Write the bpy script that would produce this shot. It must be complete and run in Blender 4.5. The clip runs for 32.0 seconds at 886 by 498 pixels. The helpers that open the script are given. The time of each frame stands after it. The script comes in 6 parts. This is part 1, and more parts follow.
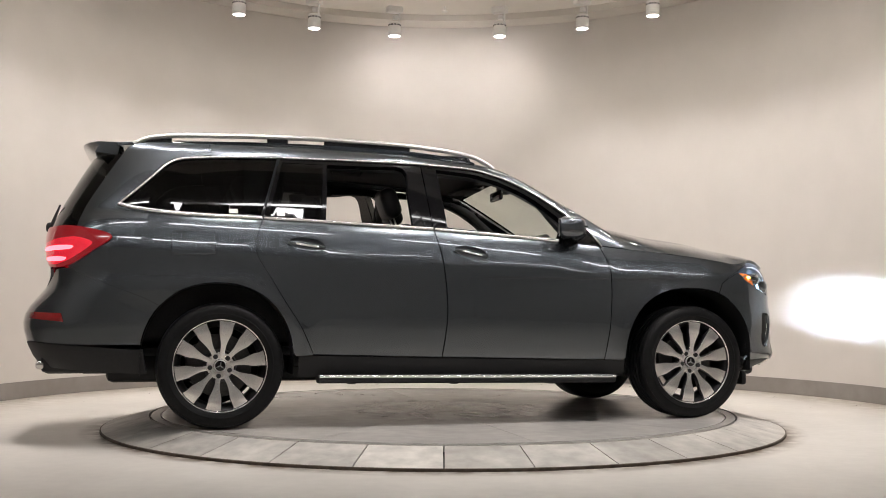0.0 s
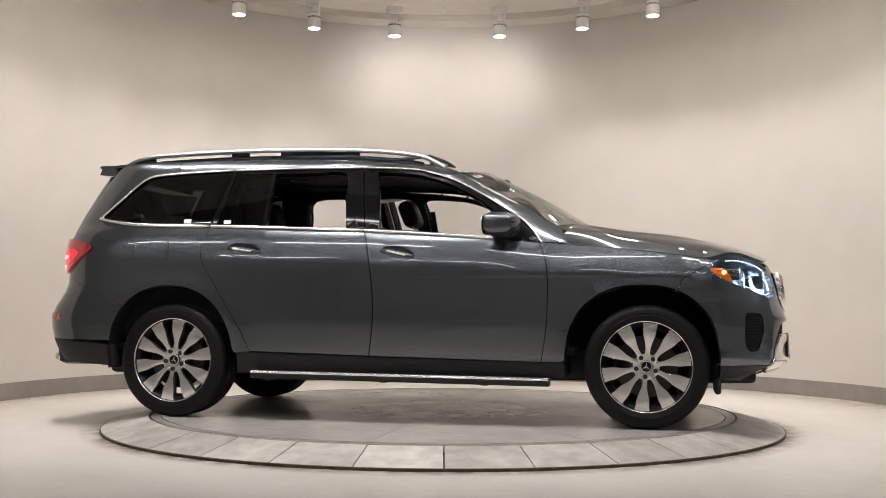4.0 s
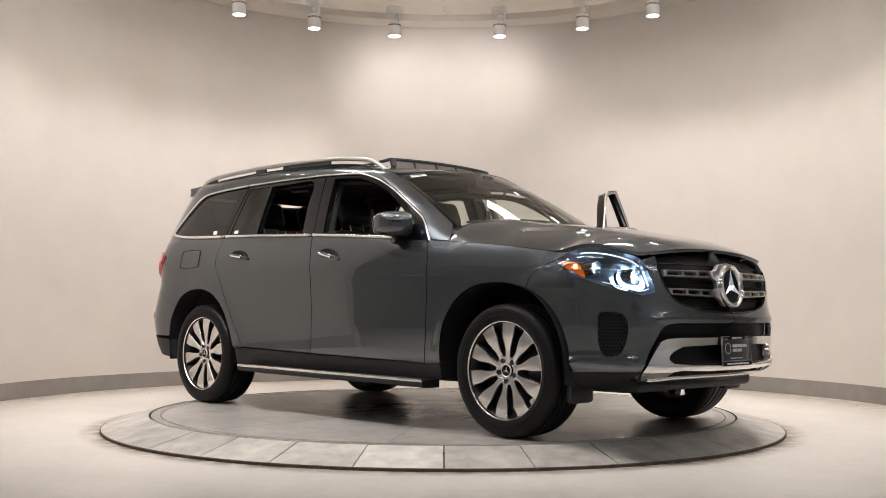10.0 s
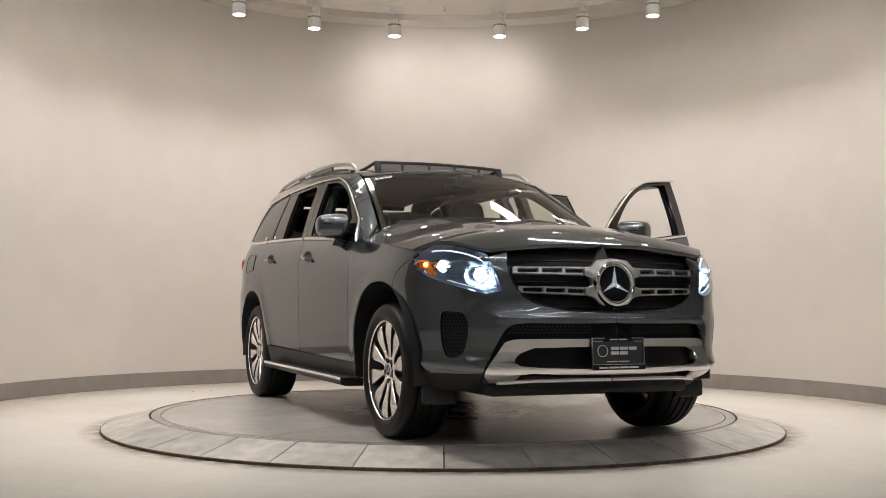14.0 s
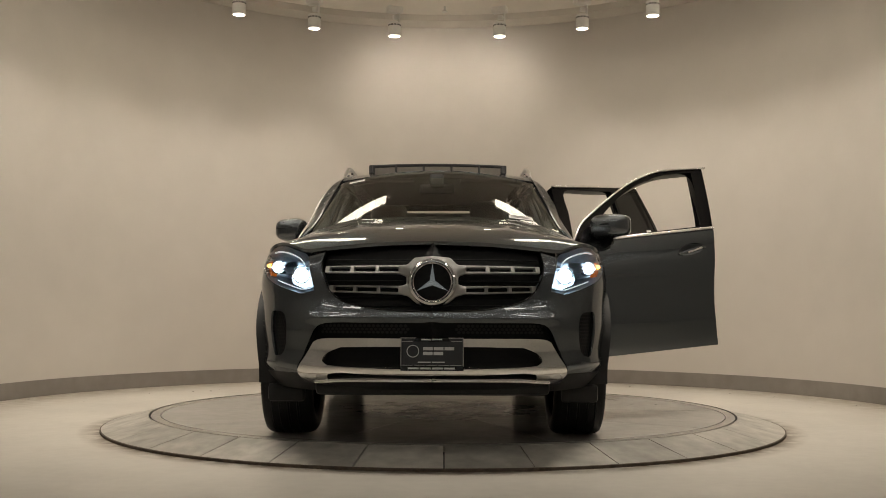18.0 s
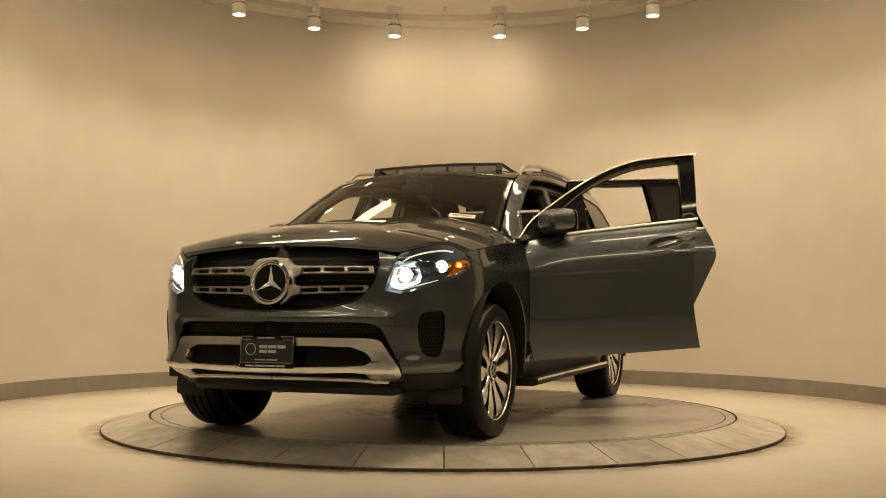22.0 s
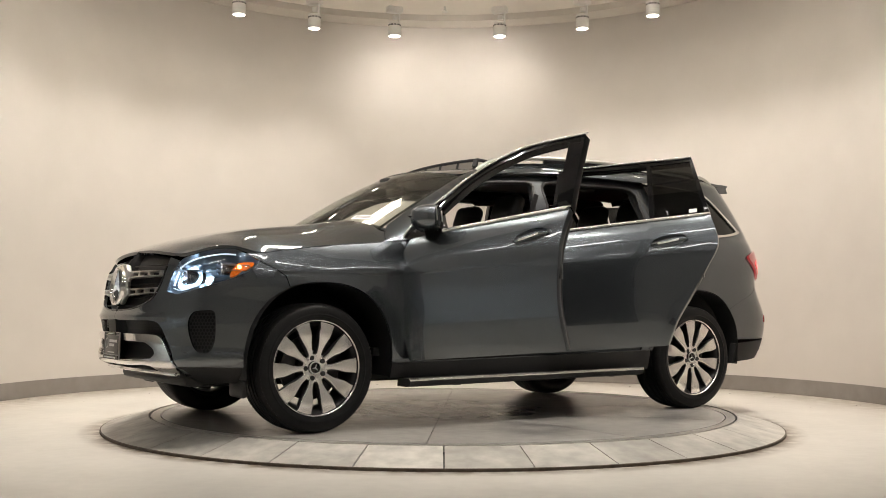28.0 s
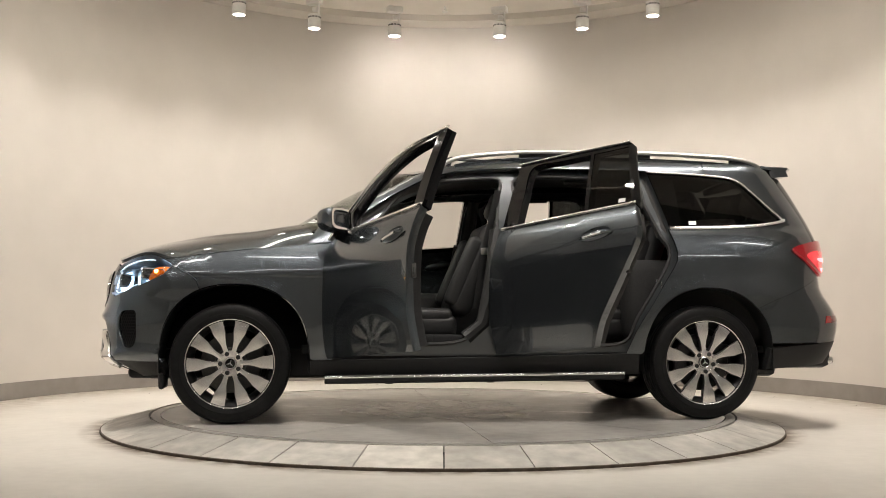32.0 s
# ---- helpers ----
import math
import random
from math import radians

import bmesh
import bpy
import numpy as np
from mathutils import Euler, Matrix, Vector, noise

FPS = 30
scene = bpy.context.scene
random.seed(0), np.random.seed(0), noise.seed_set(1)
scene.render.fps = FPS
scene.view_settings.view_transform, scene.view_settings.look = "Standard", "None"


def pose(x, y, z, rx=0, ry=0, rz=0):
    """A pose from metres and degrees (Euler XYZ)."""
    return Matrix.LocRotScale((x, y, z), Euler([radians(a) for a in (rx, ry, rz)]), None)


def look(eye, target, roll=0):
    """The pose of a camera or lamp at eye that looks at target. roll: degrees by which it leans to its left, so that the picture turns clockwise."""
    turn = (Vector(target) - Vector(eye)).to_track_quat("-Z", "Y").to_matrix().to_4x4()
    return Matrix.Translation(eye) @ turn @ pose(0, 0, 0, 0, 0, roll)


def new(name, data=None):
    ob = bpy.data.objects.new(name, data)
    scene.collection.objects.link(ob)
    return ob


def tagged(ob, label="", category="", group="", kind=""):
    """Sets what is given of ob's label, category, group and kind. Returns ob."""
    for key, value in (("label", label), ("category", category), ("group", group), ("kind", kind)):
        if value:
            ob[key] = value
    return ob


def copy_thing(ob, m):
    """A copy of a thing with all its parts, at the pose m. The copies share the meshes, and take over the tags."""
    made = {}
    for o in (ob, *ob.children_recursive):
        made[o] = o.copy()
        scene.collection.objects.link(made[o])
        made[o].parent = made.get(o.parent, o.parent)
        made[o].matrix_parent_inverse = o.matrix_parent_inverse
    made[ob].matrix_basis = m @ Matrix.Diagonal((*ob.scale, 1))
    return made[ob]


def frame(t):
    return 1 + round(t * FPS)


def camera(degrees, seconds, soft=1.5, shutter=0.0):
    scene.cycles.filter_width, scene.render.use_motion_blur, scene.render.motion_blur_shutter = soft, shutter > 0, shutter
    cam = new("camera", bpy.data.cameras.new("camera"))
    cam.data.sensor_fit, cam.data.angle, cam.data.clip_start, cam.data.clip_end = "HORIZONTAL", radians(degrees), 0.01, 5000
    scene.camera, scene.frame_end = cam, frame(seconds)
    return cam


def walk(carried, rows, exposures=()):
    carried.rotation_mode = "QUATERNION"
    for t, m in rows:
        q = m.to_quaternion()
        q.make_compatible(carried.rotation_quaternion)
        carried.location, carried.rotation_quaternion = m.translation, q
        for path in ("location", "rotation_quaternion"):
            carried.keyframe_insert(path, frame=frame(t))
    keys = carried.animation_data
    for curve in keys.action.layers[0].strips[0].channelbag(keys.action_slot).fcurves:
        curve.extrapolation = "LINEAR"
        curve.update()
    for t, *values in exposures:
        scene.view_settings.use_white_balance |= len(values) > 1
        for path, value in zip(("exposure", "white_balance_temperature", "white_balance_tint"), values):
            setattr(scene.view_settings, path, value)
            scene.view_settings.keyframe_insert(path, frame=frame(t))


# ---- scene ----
cam = camera(46.33, 32.0, soft=0.85)
EYE, AIM = (0.0, -7.50, 0.697), (-0.0052, 0.0, 1.1540)
# white balance and exposure drift while the headlamps shine into the lens
EXPOSURES = [(0.0, -0.07, 6350, 11), (6.0, 0.0, 6380, 12), (9.0, 0.06, 6400, 12), (12.0, 0.07, 6400, 12), (13.5, -0.05, 6400, 11), (15.5, -0.5, 6900, 8), (17.0, -0.76, 7350, 7), (18.0, -0.70, 7400, 7), (19.0, -0.60, 8200, 8),
             (20.0, -0.6, 10300, 9), (21.0, -0.55, 12500, 9), (22.0, -0.45, 12300, 9), (23.0, -0.3, 8700, 6), (24.0, -0.17, 7600, 6), (25.5, 0.0, 7050, 8), (32.0, 0.05, 6750, 8)]
walk(cam, [(0.0, look(EYE, AIM, 0.256)), (32.0, look(EYE, AIM, 0.256))], EXPOSURES)

# ---- light of the place ----
ROOM = Vector((0.0, 0.8, 0.0))          # axis of the round bay
WALL_R, FLOOR_Z, SOFFIT_Z, CEIL_Z, LAMP_R, LAMP_Z = 3.9, -0.09, 4.088, 4.16, 3.05, 3.74
LAMP_ANGLES = [-165, -148, -131, -114, -96, -78, -61, -44, -27.5, -10.5, 11.5, 29, 44.5, 61, 78, 96, 114, 131, 148, 165]
world = bpy.data.worlds.new("world")
scene.world = world
world.use_nodes = True
world.node_tree.nodes["Background"].inputs["Color"].default_value = (0.5, 0.45, 0.4, 1)
world.node_tree.nodes["Background"].inputs["Strength"].default_value = 0.0


def lamp_spot(angle):
    a = radians(angle)
    p = ROOM + Vector((LAMP_R * math.sin(a), LAMP_R * math.cos(a), 0))
    d = bpy.data.lights.new("track_spot", "SPOT")
    back, front = abs(angle) < 20, abs(angle) > 100
    d.energy, d.spot_blend, d.shadow_soft_size, d.color = (31 if back else 158 if front else 118), 1.0, 0.05, (1.0, 0.935, 0.90)
    d.spot_size = radians(165 if back else 100 if front else 94)
    ob = new("track_spot", d)
    out = Vector((math.sin(a), math.cos(a), 0)) * (-1.6 if front else 0.40)
    aim = (p.x * 0.5, ROOM.y + WALL_R, 3.25) if back else (p.x + out.x, p.y + out.y, 0.0)
    ob.matrix_world = look((p.x, p.y, LAMP_Z - 0.012), aim)
    return ob


for a in LAMP_ANGLES:
    lamp_spot(a)


# ---- materials ----
def mat(name, color, rough=0.5, metal=0.0, coat=0.0, spec=0.5, scale=0.0, vary=0.15, bump=0.0, bscale=200.0, stain=0.0, sscale=1.5, rvary=0.0, emit=0.0, ecolor=None):
    m = bpy.data.materials.new(name)
    m.use_nodes = True
    nt = m.node_tree
    b = nt.nodes["Principled BSDF"]
    b.inputs["Base Color"].default_value = (*color, 1)
    b.inputs["Roughness"].default_value, b.inputs["Metallic"].default_value = rough, metal
    b.inputs["Coat Weight"].default_value, b.inputs["Coat Roughness"].default_value = coat, 0.03
    b.inputs["Specular IOR Level"].default_value = spec
    if emit:
        b.inputs["Emission Color"].default_value = (*(ecolor or color), 1)
        b.inputs["Emission Strength"].default_value = emit
    tc = nt.nodes.new("ShaderNodeTexCoord")
    last = None

    def noise_ramp(sc, lo, hi, detail=6):
        n = nt.nodes.new("ShaderNodeTexNoise")
        n.inputs["Scale"].default_value, n.inputs["Detail"].default_value = sc, detail
        nt.links.new(tc.outputs["Object"], n.inputs["Vector"])
        r = nt.nodes.new("ShaderNodeMapRange")
        r.inputs["From Min"].default_value, r.inputs["From Max"].default_value = 0.3, 0.7
        r.inputs["To Min"].default_value, r.inputs["To Max"].default_value = lo, hi
        nt.links.new(n.outputs["Fac"], r.inputs["Value"])
        return r.outputs["Result"]

    def times(value, col):
        mix = nt.nodes.new("ShaderNodeMix")
        mix.data_type, mix.blend_type = "RGBA", "MULTIPLY"
        mix.inputs["Factor"].default_value = 1
        if col is None:
            mix.inputs[6].default_value = (*color, 1)
        else:
            nt.links.new(col, mix.inputs[6])
        nt.links.new(value, mix.inputs[7])
        return mix.outputs[2]

    if scale:
        last = times(noise_ramp(scale, 1 - vary, 1 + vary), last)
    if stain:
        last = times(noise_ramp(sscale, 1 - stain, 1 + stain * 0.5, 3), last)
    if last is not None:
        nt.links.new(last, b.inputs["Base Color"])
    if rvary:
        nt.links.new(noise_ramp(sscale * 3, rough - rvary, rough + rvary), b.inputs["Roughness"])
    if bump:
        n = nt.nodes.new("ShaderNodeTexNoise")
        n.inputs["Scale"].default_value, n.inputs["Detail"].default_value = bscale, 4
        nt.links.new(tc.outputs["Object"], n.inputs["Vector"])
        bp = nt.nodes.new("ShaderNodeBump")
        bp.inputs["Strength"].default_value, bp.inputs["Distance"].default_value = bump, 0.002
        nt.links.new(n.outputs["Fac"], bp.inputs["Height"])
        nt.links.new(bp.outputs["Normal"], b.inputs["Normal"])
    return m


def glass(name, color, ior):
    """Thin pane: tinted see-through body with a glossy face, alike from both sides."""
    m = bpy.data.materials.new(name)
    m.use_nodes = True
    nt = m.node_tree
    nt.nodes.remove(nt.nodes["Principled BSDF"])
    tr, gl, mx, lw, po, fr = (nt.nodes.new(k) for k in ("ShaderNodeBsdfTransparent", "ShaderNodeBsdfGlossy", "ShaderNodeMixShader", "ShaderNodeLayerWeight", "ShaderNodeMath", "ShaderNodeMapRange"))
    tr.inputs["Color"].default_value = (*color, 1)
    gl.inputs["Roughness"].default_value = 0.01
    lw.inputs["Blend"].default_value = 0.5
    po.operation = "POWER"
    po.inputs[1].default_value = 5.0
    fr.inputs["To Min"].default_value, fr.inputs["To Max"].default_value = ((ior - 1) / (ior + 1)) ** 2 * 1.6, 1.0
    nt.links.new(lw.outputs["Facing"], po.inputs[0])
    nt.links.new(po.outputs[0], fr.inputs["Value"])
    nt.links.new(fr.outputs["Result"], mx.inputs[0])
    nt.links.new(tr.outputs[0], mx.inputs[1])
    nt.links.new(gl.outputs[0], mx.inputs[2])
    nt.links.new(mx.outputs[0], nt.nodes["Material Output"].inputs["Surface"])
    return m


M_WALL = mat("wall_plaster", (0.64, 0.60, 0.557), 0.75, spec=0.25, scale=3.0, vary=0.02, bump=0.06, bscale=60, stain=0.03, sscale=0.6)
M_SOFFIT = mat("soffit_paint", (0.66, 0.62, 0.57), 0.7, spec=0.25, scale=4.0, vary=0.02)
M_CEIL = mat("ceiling_paint", (0.78, 0.74, 0.68), 0.8, spec=0.2, scale=4.0, vary=0.02)
M_BASE = mat("baseboard_vinyl", (0.27, 0.245, 0.225), 0.5, scale=8, vary=0.06, stain=0.1, sscale=2)
M_FLOOR = mat("floor_epoxy", (0.57, 0.54, 0.49), 0.34, spec=0.4, scale=14, vary=0.04, bump=0.03, bscale=90, stain=0.10, sscale=0.9, rvary=0.04)
M_PLATE = mat("ramp_plate", (0.41, 0.39, 0.352), 0.42, spec=0.45, scale=11, vary=0.20, bump=0.08, bscale=120, stain=0.26, sscale=2.6, rvary=0.08)
M_DISC = mat("disc_plate", (0.335, 0.32, 0.298), 0.24, spec=0.5, scale=11, vary=0.08, bump=0.02, bscale=150, stain=0.14, sscale=1.1, rvary=0.03)


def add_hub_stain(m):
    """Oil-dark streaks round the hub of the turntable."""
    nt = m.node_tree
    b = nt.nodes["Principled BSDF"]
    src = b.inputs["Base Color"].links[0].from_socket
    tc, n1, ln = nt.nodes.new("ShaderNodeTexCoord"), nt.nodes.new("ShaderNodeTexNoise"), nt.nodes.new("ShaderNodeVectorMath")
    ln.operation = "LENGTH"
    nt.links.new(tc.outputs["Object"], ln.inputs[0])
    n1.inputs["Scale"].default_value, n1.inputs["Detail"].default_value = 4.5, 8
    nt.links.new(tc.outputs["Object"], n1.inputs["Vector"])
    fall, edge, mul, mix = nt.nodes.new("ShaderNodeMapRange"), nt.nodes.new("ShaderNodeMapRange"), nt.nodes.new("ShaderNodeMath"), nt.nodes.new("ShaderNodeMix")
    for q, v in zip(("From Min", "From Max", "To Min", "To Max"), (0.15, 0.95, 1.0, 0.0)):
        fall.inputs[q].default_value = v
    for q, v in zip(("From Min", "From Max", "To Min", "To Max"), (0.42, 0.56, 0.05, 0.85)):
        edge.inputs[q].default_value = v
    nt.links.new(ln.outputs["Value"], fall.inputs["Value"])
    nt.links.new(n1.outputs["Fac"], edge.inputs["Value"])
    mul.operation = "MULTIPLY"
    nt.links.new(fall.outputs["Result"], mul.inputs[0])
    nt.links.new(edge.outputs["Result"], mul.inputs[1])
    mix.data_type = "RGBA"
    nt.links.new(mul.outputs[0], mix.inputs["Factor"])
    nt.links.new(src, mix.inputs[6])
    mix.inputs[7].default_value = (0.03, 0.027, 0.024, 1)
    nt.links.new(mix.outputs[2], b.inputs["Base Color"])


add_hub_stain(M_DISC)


def add_rim_tint(m, r0, r1, centre, color, most):
    """Mottled tint on the floor along a round edge; it is strongest at radius r0."""
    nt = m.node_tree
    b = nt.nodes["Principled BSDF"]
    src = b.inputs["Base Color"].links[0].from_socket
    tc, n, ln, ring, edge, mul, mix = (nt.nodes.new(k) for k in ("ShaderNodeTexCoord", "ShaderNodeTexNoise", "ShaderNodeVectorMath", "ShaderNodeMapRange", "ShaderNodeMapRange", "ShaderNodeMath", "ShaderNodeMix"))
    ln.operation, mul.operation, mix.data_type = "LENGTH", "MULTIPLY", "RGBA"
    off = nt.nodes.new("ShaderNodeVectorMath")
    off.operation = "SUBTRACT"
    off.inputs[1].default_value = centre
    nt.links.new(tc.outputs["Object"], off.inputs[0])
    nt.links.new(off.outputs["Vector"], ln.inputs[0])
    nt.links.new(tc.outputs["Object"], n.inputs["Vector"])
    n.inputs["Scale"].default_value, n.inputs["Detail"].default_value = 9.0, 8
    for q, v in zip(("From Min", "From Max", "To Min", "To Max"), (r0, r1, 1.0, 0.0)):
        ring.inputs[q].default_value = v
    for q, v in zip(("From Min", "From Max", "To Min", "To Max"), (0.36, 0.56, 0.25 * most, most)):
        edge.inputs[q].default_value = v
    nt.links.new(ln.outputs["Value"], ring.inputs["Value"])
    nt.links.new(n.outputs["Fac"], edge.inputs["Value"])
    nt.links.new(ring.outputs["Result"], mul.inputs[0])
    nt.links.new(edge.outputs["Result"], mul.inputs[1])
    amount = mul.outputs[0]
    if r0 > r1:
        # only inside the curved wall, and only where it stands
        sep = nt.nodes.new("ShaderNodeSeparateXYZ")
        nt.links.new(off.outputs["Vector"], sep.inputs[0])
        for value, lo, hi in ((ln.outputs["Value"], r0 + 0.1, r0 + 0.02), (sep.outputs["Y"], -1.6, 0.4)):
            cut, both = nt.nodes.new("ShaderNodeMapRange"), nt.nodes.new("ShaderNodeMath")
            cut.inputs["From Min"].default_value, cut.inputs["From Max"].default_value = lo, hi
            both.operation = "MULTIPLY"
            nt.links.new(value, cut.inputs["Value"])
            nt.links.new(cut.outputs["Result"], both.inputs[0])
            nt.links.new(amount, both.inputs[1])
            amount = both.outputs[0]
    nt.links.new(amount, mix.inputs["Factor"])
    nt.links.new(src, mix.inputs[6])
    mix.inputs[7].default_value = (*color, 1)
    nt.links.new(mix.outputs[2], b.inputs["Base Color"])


def vary_pieces(m, lo, hi):
    """Let alike pieces differ a little in tone."""
    nt = m.node_tree
    b = nt.nodes["Principled BSDF"]
    src = b.inputs["Base Color"].links[0].from_socket
    oi, r, mix = nt.nodes.new("ShaderNodeObjectInfo"), nt.nodes.new("ShaderNodeMapRange"), nt.nodes.new("ShaderNodeMix")
    r.inputs["To Min"].default_value, r.inputs["To Max"].default_value = lo, hi
    nt.links.new(oi.outputs["Random"], r.inputs["Value"])
    mix.data_type, mix.blend_type = "RGBA", "MULTIPLY"
    mix.inputs["Factor"].default_value = 1
    nt.links.new(src, mix.inputs[6])
    nt.links.new(r.outputs["Result"], mix.inputs[7])
    nt.links.new(mix.outputs[2], b.inputs["Base Color"])


# rusty dirt along the ramp's outer edge
add_rim_tint(M_FLOOR, 2.345, 2.49, (0, 0, FLOOR_Z), (0.11, 0.075, 0.045), 1.0)
# floor turns darker and browner towards the curved wall
add_rim_tint(M_FLOOR, 3.90, 3.15, (0, 0.8, FLOOR_Z), (0.27, 0.215, 0.16), 0.75)
vary_pieces(M_PLATE, 0.82, 1.15)
vary_pieces(M_DISC, 0.93, 1.06)
M_DARK = mat("joint_dark", (0.02, 0.02, 0.02), 0.8)
M_RUST = mat("rusty_edge", (0.085, 0.065, 0.047), 0.7, metal=0.2, scale=30, vary=0.4)
M_EDGE = mat("steel_edge", (0.42, 0.40, 0.37), 0.38, metal=0.7, scale=30, vary=0.2)
M_LAMPW = mat("lamp_white", (0.75, 0.73, 0.70), 0.45, scale=40, vary=0.03)
M_SLOT = mat("lamp_slot", (0.03, 0.03, 0.03), 0.6)
M_GLOW = mat("lamp_glow", (1, 1, 1), 0.5, emit=60, ecolor=(1.0, 0.93, 0.84))
M_PANEL = mat("light_panel", (1, 1, 1), 0.5, emit=16, ecolor=(1.0, 0.95, 0.86))
M_HALLPANEL = mat("hall_panel", (1, 1, 1), 0.5, emit=22, ecolor=(1.0, 0.97, 0.95))
M_HALL = mat("hall_wall", (0.50, 0.485, 0.465), 0.8, scale=2, vary=0.1)
M_HALLCEIL = mat("hall_ceiling_paint", (0.26, 0.25, 0.24), 0.85, scale=3, vary=0.08)

M_PAINT = mat("grey_metallic_paint", (0.104, 0.117, 0.129), 0.265, metal=0.93, coat=1.0, scale=900, vary=0.10, bump=0.012, bscale=700)
pb = M_PAINT.node_tree.nodes["Principled BSDF"]
pb.inputs["Specular Tint"].default_value = (0.23, 0.245, 0.26, 1)      # dark flop of the metallic flakes
pb.inputs["Coat Roughness"].default_value = 0.012
pb.inputs["Coat IOR"].default_value = 1.6
M_INNERPAINT = mat("inner_paint", (0.062, 0.068, 0.072), 0.34, metal=0.45, coat=0.7, scale=900, vary=0.08)
M_BLACKP = mat("black_plastic", (0.010, 0.010, 0.0105), 0.55, spec=0.4, scale=60, vary=0.15, bump=0.1, bscale=500)
M_GLOSSB = mat("gloss_black", (0.004, 0.004, 0.0045), 0.06, spec=0.5, scale=30, vary=0.1)
M_RUBBER = mat("tyre_rubber", (0.0065, 0.0065, 0.0067), 0.45, spec=0.2, scale=25, vary=0.2, bump=0.15, bscale=300)
M_SEALGAP = mat("seal_and_gap_black", (0.010, 0.010, 0.010), 0.5, scale=50, vary=0.1)
M_CHROME = mat("chrome_trim", (0.80, 0.79, 0.77), 0.10, metal=1.0, scale=60, vary=0.03)
M_TRIM = mat("bright_moulding", (0.88, 0.87, 0.85), 0.24, metal=1.0, scale=60, vary=0.03)
M_SATIN = mat("satin_silver", (0.56, 0.55, 0.53), 0.30, metal=1.0, scale=60, vary=0.04)
M_RIMFACE = mat("machined_alloy", (0.84, 0.825, 0.80), 0.27, metal=1.0, scale=120, vary=0.05)
M_RIMDARK = mat("dark_alloy", (0.028, 0.028, 0.029), 0.35, metal=0.7, scale=60, vary=0.1)
M_STEEL = mat("brake_steel", (0.08, 0.078, 0.076), 0.35, metal=0.9, scale=90, vary=0.15)
M_CABIN = mat("black_leather", (0.010, 0.010, 0.0105), 0.5, spec=0.4, scale=40, vary=0.2, bump=0.25, bscale=350)
M_LINER = mat("headliner", (0.035, 0.034, 0.033), 0.9, scale=80, vary=0.1)
M_CARPET = mat("carpet", (0.012, 0.012, 0.012), 0.95, scale=120, vary=0.3)
M_MESH = mat("grille_mesh", (0.004, 0.004, 0.0045), 0.45, spec=0.2, scale=60, vary=0.2)
M_WSCREEN = glass("windscreen_glass", (0.80, 0.855, 0.80), 1.5)
M_PRIVACY = glass("privacy_glass", (0.032, 0.034, 0.034), 1.5)
M_CLEAR = glass("clear_lens", (0.93, 0.95, 0.96), 1.45)
M_NET = glass("deflector_net", (0.30, 0.30, 0.30), 1.02)
M_RED = mat("tail_red", (0.06, 0.0015, 0.003), 0.12, coat=0.8, scale=20, vary=0.15, emit=0.22, ecolor=(1.0, 0.02, 0.035))
M_REFLEX = mat("red_reflector", (0.30, 0.01, 0.012), 0.15, coat=0.6, scale=60, vary=0.15)
M_REDGLOW = mat("tail_glow", (0.9, 0.05, 0.06), 0.3, emit=3.0, ecolor=(1.0, 0.16, 0.20))
M_REDSOFT = mat("tail_soft_glow", (0.5, 0.01, 0.02), 0.2, coat=0.8, emit=0.6, ecolor=(1.0, 0.02, 0.05), scale=60, vary=0.3)
M_AMBER = mat("amber_lens", (0.55, 0.12, 0.012), 0.15, coat=0.6, scale=60, vary=0.25, emit=0.22, ecolor=(1.0, 0.22, 0.015))
M_AMBERGLOW = mat("amber_glow", (1.0, 0.5, 0.1), 0.3, emit=9, ecolor=(1.0, 0.45, 0.10))
M_BEAM = mat("headlamp_glow", (1, 1, 1), 0.3, emit=190000, ecolor=(0.64, 0.82, 1.0))
M_HOT = mat("hot_reflector", (0.9, 0.93, 1), 0.3, emit=14, ecolor=(0.62, 0.80, 1.0))
M_DRL = mat("daylight_strip", (1, 1, 1), 0.3, emit=0.9, ecolor=(0.60, 0.78, 1.0))
M_GLOWBOWL = mat("glowing_bowl", (0.7, 0.8, 0.95), 0.3, emit=4.2, ecolor=(0.50, 0.73, 1.0), scale=40, vary=0.3)


def uneven_glow(m, lo, hi, sc):
    """Let the glow of a lamp's bowl vary from facet to facet."""
    nt = m.node_tree
    tc, n, r = nt.nodes.new("ShaderNodeTexCoord"), nt.nodes.new("ShaderNodeTexNoise"), nt.nodes.new("ShaderNodeMapRange")
    n.inputs["Scale"].default_value, n.inputs["Detail"].default_value = sc, 3
    nt.links.new(tc.outputs["Object"], n.inputs["Vector"])
    for q, v in zip(("From Min", "From Max", "To Min", "To Max"), (0.38, 0.64, lo, hi)):
        r.inputs[q].default_value = v
    nt.links.new(n.outputs["Fac"], r.inputs["Value"])
    nt.links.new(r.outputs["Result"], nt.nodes["Principled BSDF"].inputs["Emission Strength"])


